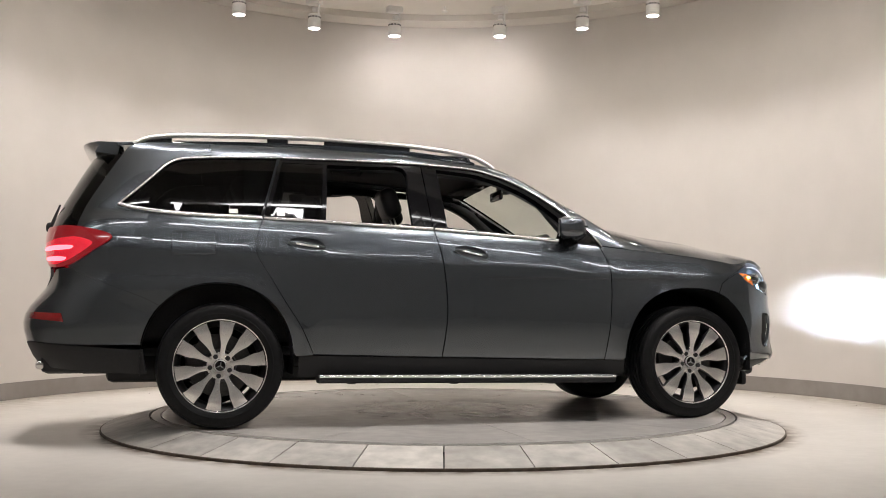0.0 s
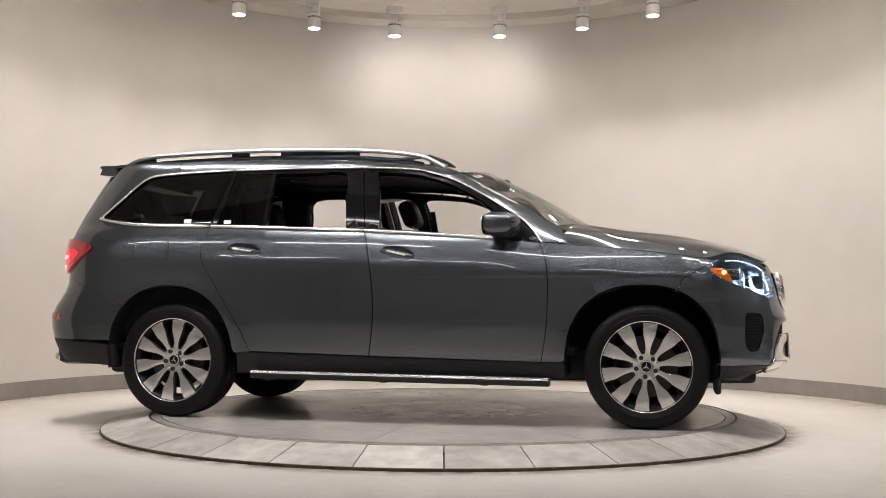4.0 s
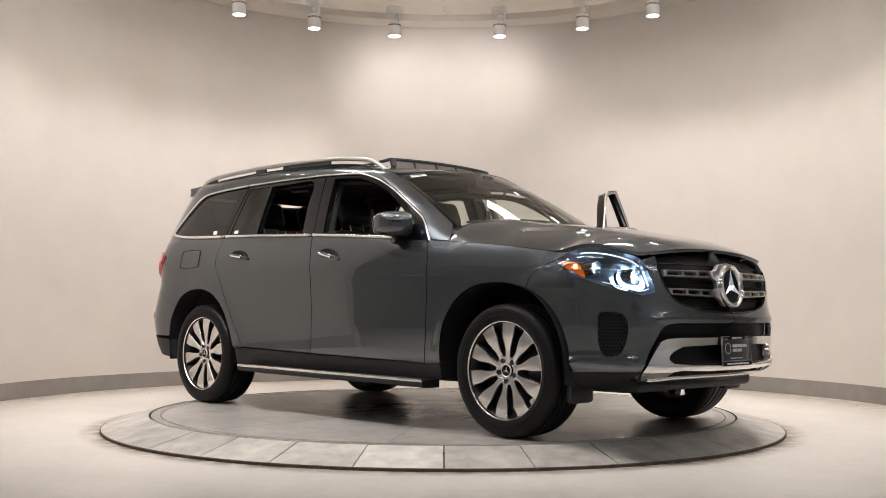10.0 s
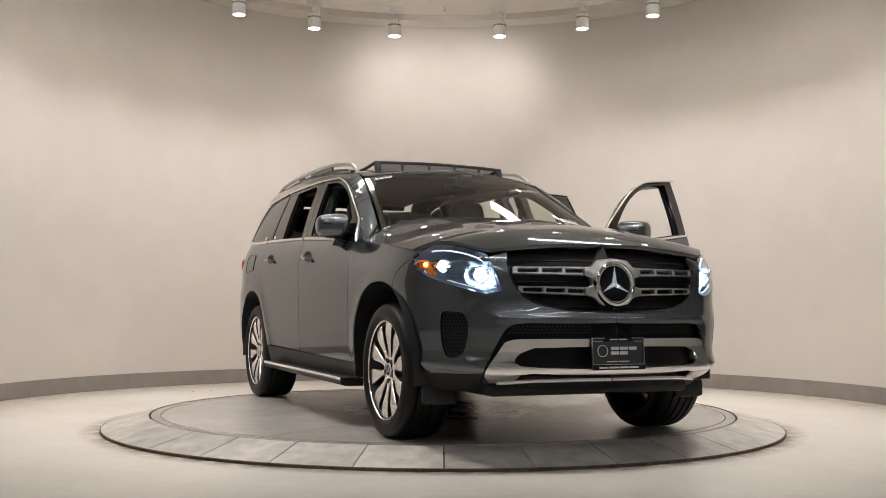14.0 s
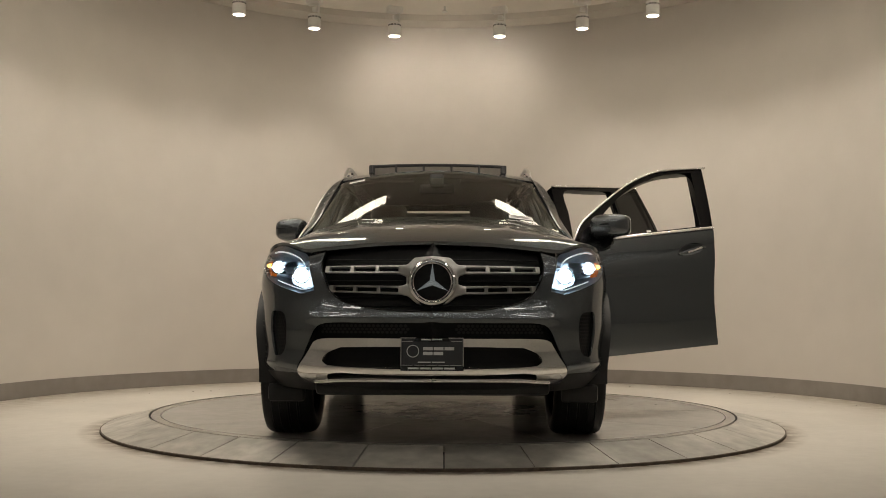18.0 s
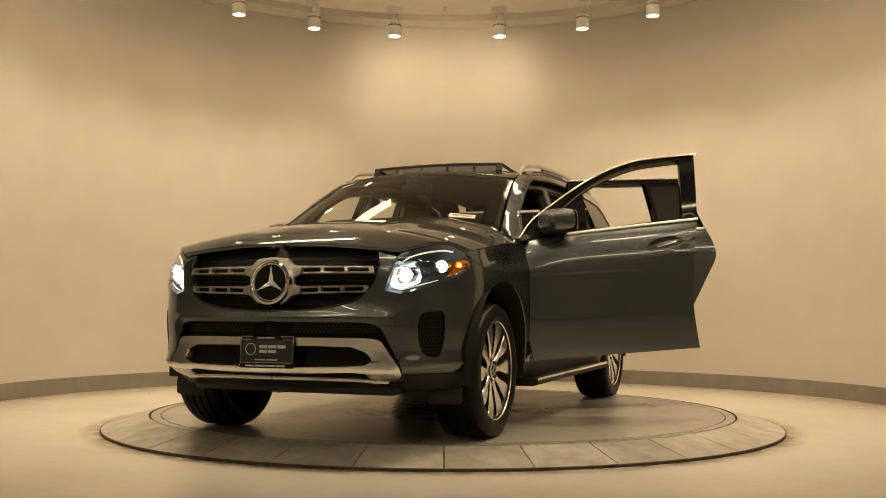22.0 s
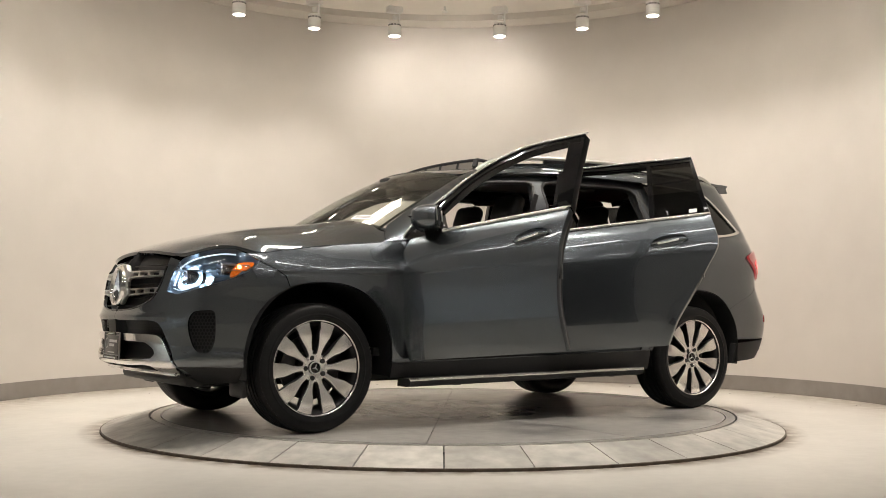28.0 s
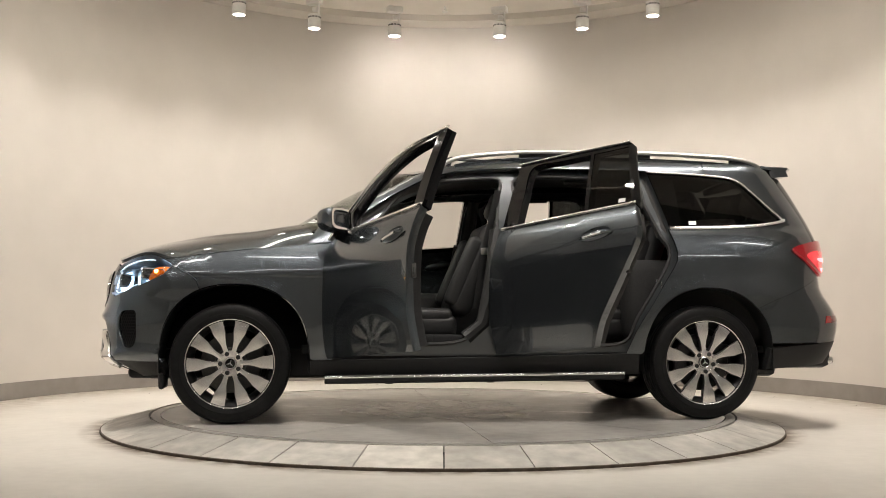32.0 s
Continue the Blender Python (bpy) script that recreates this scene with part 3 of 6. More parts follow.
def inset_poly(poly, d):
    """Shrink (d > 0) a closed outline; keeps the point count."""
    p = np.array(poly, float)
    area = 0.5 * np.sum(p[:, 0] * np.roll(p[:, 1], -1) - np.roll(p[:, 0], -1) * p[:, 1])
    sg = 1 if area > 0 else -1
    a, b = p - np.roll(p, 1, 0), np.roll(p, -1, 0) - p
    na = np.stack([-a[:, 1], a[:, 0]], 1) / np.maximum(np.hypot(a[:, 0], a[:, 1]), 1e-9)[:, None]
    nb = np.stack([-b[:, 1], b[:, 0]], 1) / np.maximum(np.hypot(b[:, 0], b[:, 1]), 1e-9)[:, None]
    n = na + nb
    n /= np.maximum((n * n).sum(1) / 2, 0.5)[:, None]
    return [tuple(q) for q in p + n * d * sg]


def tidy(poly):
    out = []
    for q in poly:
        if not out or math.hypot(q[0] - out[-1][0], q[1] - out[-1][1]) > 0.002:
            out.append((float(q[0]), float(q[1])))
    if math.hypot(out[0][0] - out[-1][0], out[0][1] - out[-1][1]) < 0.002:
        out.pop()
    return out


CREASES = (0.57, 0.585, 0.60, 0.62, 0.905, 0.918, 0.930)     # heights of the fold lines


def side_surf(side):
    return lambda a, b: skin(a, b, side)


def panel(name, outline, material, parent, surf, holes=(), gap=0.0025, step=0.055, flange=0.018, back=False, off=0.0, label="", m=None, mirror=False, rim=0.03, hole_gap=0.0, creases=()):
    """A sheet cut to an outline on a curved surface, with edges turned inwards. mirror: the outline is the right half, ending on the middle line."""
    from mathutils.geometry import delaunay_2d_cdt
    outline = tidy(inset_poly(dense(tidy(outline), rim), gap)) if gap else dense(tidy(outline), rim)
    holes = [tidy(inset_poly(dense(tidy(h), rim), -hole_gap)) for h in holes]
    pts, edges = [], []
    for loop in (outline, *holes):
        b = len(pts)
        pts += loop
        edges += [(b + i, b + (i + 1) % len(loop)) for i in range(len(loop))]
    xs, zs = [p[0] for p in outline], [p[1] for p in outline]
    gx, gz = np.meshgrid(np.arange(min(xs) + step / 2, max(xs), step), np.arange(min(zs) + step / 2, max(zs), step))
    gx[1::2] += step / 2
    gx, gz = gx.ravel(), gz.ravel()
    keep = poly_inside(gx, gz, outline)
    for h in holes:
        keep &= ~poly_inside(gx, gz, h)
    bp = np.array(pts)
    for zc in creases:
        rx = np.arange(min(xs) + 0.015, max(xs), step * 0.6)
        rz = np.full(len(rx), zc)
        row = poly_inside(rx, rz, outline)
        for h in holes:
            row &= ~poly_inside(rx, rz, h)
        pts += [(x, zc) for x in rx[row] if np.min((bp[:, 0] - x) ** 2 + (bp[:, 1] - zc) ** 2) > 0.008 ** 2]
    bp = np.array(pts)
    for i in np.nonzero(keep)[0]:
        if np.min((bp[:, 0] - gx[i]) ** 2 + (bp[:, 1] - gz[i]) ** 2) > (step * 0.45) ** 2:
            pts.append((gx[i], gz[i]))
    v2, _, f2, *_ = delaunay_2d_cdt([Vector(p) for p in pts], edges, [], 0, 1e-6)
    v2 = np.array([(v.x, v.y) for v in v2])
    tri = np.array([f for f in f2 if len(f) == 3])
    cen = v2[tri].mean(1)
    ok = poly_inside(cen[:, 0], cen[:, 1], outline)
    for h in holes:
        ok &= ~poly_inside(cen[:, 0], cen[:, 1], h)
    tri = tri[ok]
    used = np.unique(tri)
    remap = -np.ones(len(v2), int)
    remap[used] = np.arange(len(used))
    tri, v2 = remap[tri], v2[used]
    e = 0.003
    P = surf(v2[:, 0], v2[:, 1])
    A, B = surf(v2[:, 0] + e, v2[:, 1]) - surf(v2[:, 0] - e, v2[:, 1]), surf(v2[:, 0], v2[:, 1] + e) - surf(v2[:, 0], v2[:, 1] - e)
    N = np.cross(A, B)
    N /= np.maximum(np.linalg.norm(N, axis=1), 1e-12)[:, None]
    if mirror:
        N[np.abs(P[:, 1]) < 0.004, 1] = 0.0
        N /= np.maximum(np.linalg.norm(N, axis=1), 1e-12)[:, None]
    ref = P - np.array([0.0, 0.0, 0.8])
    if np.sum(N * ref) < 0:
        N = -N
    P = P + N * off
    fn = np.cross(P[tri[:, 1]] - P[tri[:, 0]], P[tri[:, 2]] - P[tri[:, 0]])
    flip = np.sum(fn * N[tri[:, 0]], 1) < 0
    tri[flip] = tri[flip][:, ::-1]
    count = {}
    for t in tri:
        for i in range(3):
            count[(t[i], t[(i + 1) % 3])] = 1
    border = [(a, b) for (a, b) in count if (b, a) not in count]
    if mirror:
        border = [(a, b) for a, b in border if not (abs(P[a, 1]) < 0.004 and abs(P[b, 1]) < 0.004)]
    verts, norms, faces = [tuple(p) for p in P], [tuple(n) for n in N], [tuple(t) for t in tri]
    if flange:
        for a, b in border:
            q = len(verts)
            pa, pb = P[a], P[b]
            fa, fb = pa - N[a] * flange, pb - N[b] * flange
            verts += [tuple(pa), tuple(pb), tuple(fb), tuple(fa)]
            n = np.cross(fa - pa, pb - pa)
            n = n / max(np.linalg.norm(n), 1e-12)
            n1 = 0.75 * n + 0.25 * N[a]
            norms += [tuple(n1), tuple(n1), tuple(n), tuple(n)]
            faces.append((q, q + 3, q + 2, q + 1))
        if back:
            q = len(verts)
            verts += [tuple(p) for p in P - N * flange]
            norms += [tuple(-n) for n in N]
            faces += [(q + t[2], q + t[1], q + t[0]) for t in tri]
    if mirror:
        q = len(verts)
        verts += [(x, -y, z) for x, y, z in verts]
        norms += [(x, -y, z) for x, y, z in norms]
        faces += [tuple(q + i for i in f[::-1]) for f in faces]
    return emit(name, verts, faces, material, parent, label, norms, m)


def emit(name, verts, faces, material, parent, label="", normals=None, m=None):
    V = np.array(verts, float)
    Nn = None if normals is None else np.array(normals, float)
    if m is not None:
        R, t = np.array(m.to_3x3()), np.array(m.translation)
        V = V @ R.T + t
        Nn = None if Nn is None else Nn @ R.T
    return mesh_ob(name, V - PIVOT, faces, material, parent, label, Nn)


def body_part(name, bm, material, parent, label="", m=None, sharp=35):
    """A bmesh in the car's space, placed about the turntable axis."""
    if m is not None:
        bmesh.ops.transform(bm, matrix=m, verts=bm.verts)
    bmesh.ops.translate(bm, vec=tuple(-PIVOT), verts=bm.verts)
    return part(name, bm, material, parent, label, sharp=sharp)


def on_skin(pts, side, off=0.0, surf=None):
    """Lift outline points onto the skin."""
    s, z = np.array([p[0] for p in pts], float), np.array([p[1] for p in pts], float)
    f = surf or side_surf(side)
    e = 0.003
    N = np.cross(f(s + e, z) - f(s - e, z), f(s, z + e) - f(s, z - e))
    N /= np.linalg.norm(N, axis=1)[:, None]
    P = f(s, z)
    if np.sum(N * (P - np.array([0, 0, 0.8]))) < 0:
        N = -N
    return P + N * off, N


def trim_strip(name, pts, side, width, depth, material, parent, label="", m=None, off=0.0, surf=None, n=5):
    """A rounded moulding along a curve on the skin."""
    c = crv(pts, n)
    P, N = on_skin(c, side, off, surf)
    T = np.gradient(P, axis=0)
    T /= np.linalg.norm(T, axis=1)[:, None]
    U = np.cross(N, T)
    prof = [(-0.5, -0.4), (-0.46, 0.45), (-0.25, 0.85), (0.25, 0.85), (0.46, 0.45), (0.5, -0.4)]
    verts = [tuple(P[i] + U[i] * (a * width) + N[i] * (b * depth)) for i in range(len(P)) for a, b in prof]
    k = len(prof)
    faces = [(i * k + j, i * k + j + 1, (i + 1) * k + j + 1, (i + 1) * k + j) for i in range(len(P) - 1) for j in range(k - 1)]
    faces += [tuple(range(k)), tuple((len(P) - 1) * k + j for j in range(k))[::-1]]
    return emit(name, verts, faces, material, parent, label, None, m)


def arch(cx, a, b, p, a0=-3, a1=183, n=30, cz=0.378, grow=0.0):
    """Squarish wheel arch, from its front foot over the top to its rear foot."""
    out = []
    for i in range(n + 1):
        q = radians(a0 + (a1 - a0) * i / n)
        c, s = math.cos(q), math.sin(q)
        r = (abs(c / (a + grow)) ** p + abs(s / (b + grow)) ** p) ** (-1 / p)
        out.append((cx + r * c, cz + r * s))
    return out


# ---- outlines on the skin, as (s, z) ----
GAP_F = crv([(0.906, 0.392), (0.935, 0.568), (0.946, 0.71), (0.950, 0.888), (0.936, 1.012), (0.889, 1.132)], 4)
GAP_M = crv([(-0.188, 0.416), (-0.168, 0.564), (-0.158, 0.705), (-0.170, 0.882), (-0.196, 1.06), (-0.236, 1.217)], 4)
GAP_R = crv([(-0.992, 0.437), (-1.065, 0.595), (-1.155, 0.736), (-1.264, 0.912), (-1.329, 1.018), (-1.345, 1.089), (-1.332, 1.16), (-1.300, 1.257)], 4)
BELT_F = [(x, float(belt_z(x))) for x in np.linspace(-0.236, 0.889, 14)]
BELT_R = [(x, float(belt_z(x))) for x in np.linspace(-1.300, -0.236, 12)]
TOP_LINE = crv([(0.893, 1.150), (0.801, 1.260), (0.672, 1.351), (0.488, 1.468), (0.304, 1.559), (0.12, 1.617), (-0.027, 1.635), (-0.285, 1.647), (-0.75, 1.650), (-1.189, 1.648), (-1.50, 1.640), (-1.70, 1.628), (-1.80, 1.618)], 5)
TOP_F = [p for p in TOP_LINE if p[0] >= -0.286]
TOP_R = [p for p in TOP_LINE if -1.19 <= p[0] <= -0.284]
QUARTER = crv([(-1.80, 1.618), (-1.86, 1.600), (-1.925, 1.560), (-2.045, 1.443), (-2.163, 1.330)], 5)
ARCH_F = arch(1.512, 0.462, 0.486, 2.35)
ARCH_R = arch(-1.555, 0.448, 0.488, 2.2)
ARCH_SPLIT = min(ARCH_F, key=lambda p: abs(p[0] - 1.70) + (9 if p[1] < 0.6 else 0))
SEAM_F = [(1.898, 0.978), (1.80, 0.933), (1.745, 0.893), ARCH_SPLIT]
REAR_SPLIT = min(ARCH_R, key=lambda p: abs(p[0] + 1.895))
SEAM_R = [REAR_SPLIT, (-2.0, 0.785), (-2.19, 0.858), (-2.44, 0.950)]
HOOD_EDGE = [(1.075, 1.118), (1.309, 1.097), (1.563, 1.070), (1.80, 1.038), (1.91, 1.022), (1.985, 1.024), (2.045, 1.044), (2.15, 1.044), (2.27, 1.016), (2.358, 0.988), (2.46, 1.010), (2.62, 1.034), (2.80, 1.048), (S_NOSE, 1.052)]
LAMP_F = crv([(1.898, 0.976), (1.975, 1.016), (2.04, 1.040), (2.15, 1.040), (2.27, 1.012), (2.358, 0.983), (2.40, 0.90), (2.434, 0.812), (2.36, 0.794), (2.235, 0.824), (2.122, 0.856), (2.033, 0.888), (1.949, 0.927)], 4, True)
TAIL = crv([(-2.165, 1.124), (-2.27, 1.166), (-2.438, 1.192), (-2.62, 1.195), (-2.78, 1.185), (-2.84, 1.09), (-2.76, 0.985), (-2.60, 0.955), (-2.464, 0.961), (-2.365, 0.995), (-2.285, 1.04)], 4, True)
VENT = crv([(2.125, 0.640), (2.135, 0.695), (2.19, 0.700), (2.25, 0.690), (2.277, 0.640), (2.272, 0.56), (2.245, 0.490), (2.205, 0.470), (2.155, 0.476), (2.128, 0.54)], 4, True)
GRILLE = [(2.462, 1.000), (2.62, 1.024), (2.80, 1.040), (S_NOSE, 1.044), (S_NOSE, 0.700), (2.85, 0.706), (2.725, 0.720), (2.60, 0.750), (2.535, 0.795), (2.49, 0.86), (2.463, 0.93)]
INTAKE = crv([(S_NOSE, 0.642), (2.75, 0.641), (2.52, 0.638), (2.455, 0.600)], 4) + crv([(2.40, 0.50), (2.345, 0.37), (2.36, 0.325)], 3) + [(S_NOSE, 0.325)]


def door(side, front, swing=None):
    """One side door with its frame, mouldings and handle; swing turns it about its hinge."""
    f = side_surf(side)
    m = None
    if swing:
        hx, hy, ang, tilt = swing
        m = Matrix.Translation((hx, hy + (0.012 if front else 0.024), 0.004 if front else 0.008)) @ Matrix.Rotation(radians(-ang), 4, "Z") @ Matrix.Rotation(radians(tilt), 4, "Y") @ Matrix.Translation((-hx, -hy, 0))
    if front:
        low = [(x - (0.050 if swing else 0.0), z) for x, z in GAP_F] + BELT_F[::-1][1:] + GAP_M[::-1][1:]
        frame_out = BELT_F + TOP_F[:-1] + [(-0.285, 1.647)]
        hole = crv([(-0.140, 1.232), (0.15, 1.212), (0.42, 1.188), (0.60, 1.176)], 3) + crv([(0.655, 1.30), (0.47, 1.437), (0.295, 1.528), (0.11, 1.588), (-0.03, 1.607), (-0.185, 1.618)], 4)
        hx0, hx1, hz0, hz1 = -0.118, 0.109, 1.082, 1.046
        chrome_top = [(0.905, 1.128)] + [p for p in TOP_F[::5]] + [(-0.284, 1.647)]
        belt = [(-0.232, 1.217), (0.0, 1.202), (0.3, 1.182), (0.60, 1.161)]
    else:
        low = GAP_M + BELT_R[::-1][1:] + GAP_R[::-1][1:]
        frame_out = BELT_R + [(-0.289, 1.647)] + TOP_R[1:] + [(-1.189, 1.648)]
        hole = crv([(-0.915, 1.258), (-0.65, 1.248), (-0.365, 1.235)], 3) + crv([(-0.385, 1.45), (-0.405, 1.612), (-0.65, 1.618), (-0.893, 1.618)], 4)
        hx0, hx1, hz0, hz1 = -1.160, -0.923, 1.106, 1.080
        chrome_top = [(-0.290, 1.647), (-0.55, 1.649), (-0.85, 1.650), (-1.185, 1.648)]
        belt = [(-1.296, 1.257), (-0.95, 1.246), (-0.6, 1.232), (-0.240, 1.217)]
    opened = swing is not None
    ca, cb, ra, rb = (hx0 + hx1) / 2 + 0.004, (hz0 + hz1) / 2 + 0.006, (hx1 - hx0) / 2 - 0.004, 0.043
    cup = [(ca + ra * math.cos(radians(q)), cb + (hz1 - hz0) * 0.5 * math.cos(radians(q)) + rb * math.sin(radians(q)) * (1.0 if q < 180 else 0.72)) for q in range(0, 360, 12)]

    def bowl(a, b):
        a, b = np.asarray(a, float), np.asarray(b, float)
        u = (a - ca) / ra
        v = (b - cb - (hz1 - hz0) * 0.5 * u) / np.where(b > cb + (hz1 - hz0) * 0.5 * u, rb, rb * 0.72)
        p = f(a, b)
        p[..., 1] -= side * 0.042 * np.sqrt(np.maximum(1 - u * u - v * v, 0.0))
        return p

    d = panel("door", low, M_PAINT, car, f, holes=[cup], creases=CREASES, gap=0.0035, flange=0.05 if opened else 0.02, back=opened, m=m, label="open grey car door" if opened else "closed grey car door")
    holes = [hole]
    if not front:
        pane = [(-1.265, 1.268), (-0.945, 1.259), (-0.918, 1.618), (-1.175, 1.622)]
        holes.append(pane)
    panel("window_frame", frame_out, M_GLOSSB, d, f, holes, gap=0.002, off=-0.006, flange=0.06 if opened else 0.045, back=opened, m=m, label="gloss black window frame")
    if not front:
        panel("fixed_pane", inset_poly(dense(pane, 0.05), -0.004), M_PRIVACY, d, f, gap=0, off=-0.010, flange=0, m=m, label="dark tinted fixed pane")
        panel("sticker", [(-1.215, 1.278), (-1.165, 1.278), (-1.165, 1.302), (-1.215, 1.302)], M_STICKER, d, f, gap=0, off=-0.008, flange=0, m=m, label="small white label on the pane", step=0.02)
    trim_strip("window_trim", chrome_top, side, 0.013, 0.010, M_TRIM, d, "bright chrome window moulding", m, 0.002)
    trim_strip("belt_trim", belt, side, 0.019, 0.012, M_TRIM, d, "bright chrome waistline moulding", m, 0.004)
    # handle: shallow cup, its shade put into darker paint, body and chrome grip
    panel("handle_cup", cup, M_INNERPAINT, d, bowl, gap=-0.001, flange=0, step=0.012, rim=0.012, m=m, label="hollow behind the handle, coloured darker for its shade")
    grip = [(hx0 + 0.006, hz0 - 0.002), (hx0 + 0.05, hz0 - 0.003), ((hx0 + hx1) / 2, (hz0 + hz1) / 2), (hx1 - 0.05, hz1 + 0.004), (hx1 - 0.006, hz1 - 0.002)]
    P, N = on_skin(crv(grip, 4), side, 0.0)
    k = len(P)
    lift = [0.010 + 0.018 * math.sin(math.pi * i / (k - 1)) ** 0.6 for i in range(k)]
    bm = tube([tuple(P[i] + N[i] * lift[i]) for i in range(k)], [0.007 + 0.007 * math.sin(math.pi * i / (k - 1)) for i in range(k)], 10, 0.6)
    h = body_part("handle", bm, M_PAINT, d, "grey door handle", m)
    trim_strip("handle_trim", [(a, b - 0.004) for a, b in grip[1:4]], side, 0.015, 0.007, M_TRIM, d, "chrome line on the handle", m, 0.030)
    if opened:
        inner = inset_poly(dense(tidy(low), 0.04), 0.022)
        panel("door_card", inner, M_CABIN, d, f, gap=0, off=-0.054, flange=0.055, m=m, label="black leather door card")
    if front:
        door_mirror(d, side, m)
    return d


def door_mirror(d, side, m):
    """Wing mirror: rounded housing, dark foot, glass to the rear and lamp strip."""
    bm = bmesh.new()
    bmesh.ops.create_uvsphere(bm, u_segments=32, v_segments=20, radius=1)
    for v in bm.verts:
        x, y, z = v.co
        g = lambda q, n: math.copysign(abs(q) ** n, q)
        x, y, z = g(x, 0.75), g(y, 0.55), g(z, 0.6)
        if x < 0:
            x *= 0.55
        yy = y * 0.108
        zz = z * (0.078 - 0.009 * y)
        v.co = (x * 0.118 - 0.02 * y, yy, zz + 0.004 * y)
    at = Matrix.Translation((0.645, side * 0.970, 1.240)) @ Matrix.Rotation(radians(side * 12), 4, "Z")
    if side < 0:
        bmesh.ops.scale(bm, vec=(1, -1, 1), verts=bm.verts)
        bmesh.ops.reverse_faces(bm, faces=bm.faces)
    hous = body_part("mirror_housing", bm, M_PAINT, d, "grey wing mirror housing", (m or Matrix()) @ at)
    gl = lathe([(0, 0), (0.98, 0), (1.0, -0.02)], 40, "Y")
    for v in gl.verts:
        x, y, z = v.co
        r = (abs(x) ** 4 + abs(z) ** 4) ** 0.25 or 1
        q = math.hypot(x, z)
        v.co = (-0.0575 + y * 0.2 - side * 0.02 * (x / r * q * 0.83), x / r * q * 0.094, z / r * q * 0.066)
    bmesh.ops.recalc_face_normals(gl, faces=gl.faces)
    body_part("mirror_glass", gl, M_MIRROR, d, "mirror glass", (m or Matrix()) @ at)
    body_part("mirror_foot", tube([(0.672, side * 0.885, 1.135), (0.665, side * 0.92, 1.150), (0.655, side * 0.955, 1.165)], [0.045, 0.04, 0.05], 14, 0.7), M_GLOSSB, d, "black mirror foot", m)
    body_part("mirror_lamp", bevelled_box((0.010, 0.145, 0.010), (0.0, 0, 0), 0.004, 2, at @ Matrix.Translation((0.112, 0, 0.010))), M_GLOSSB, d, "dark indicator strip", m)


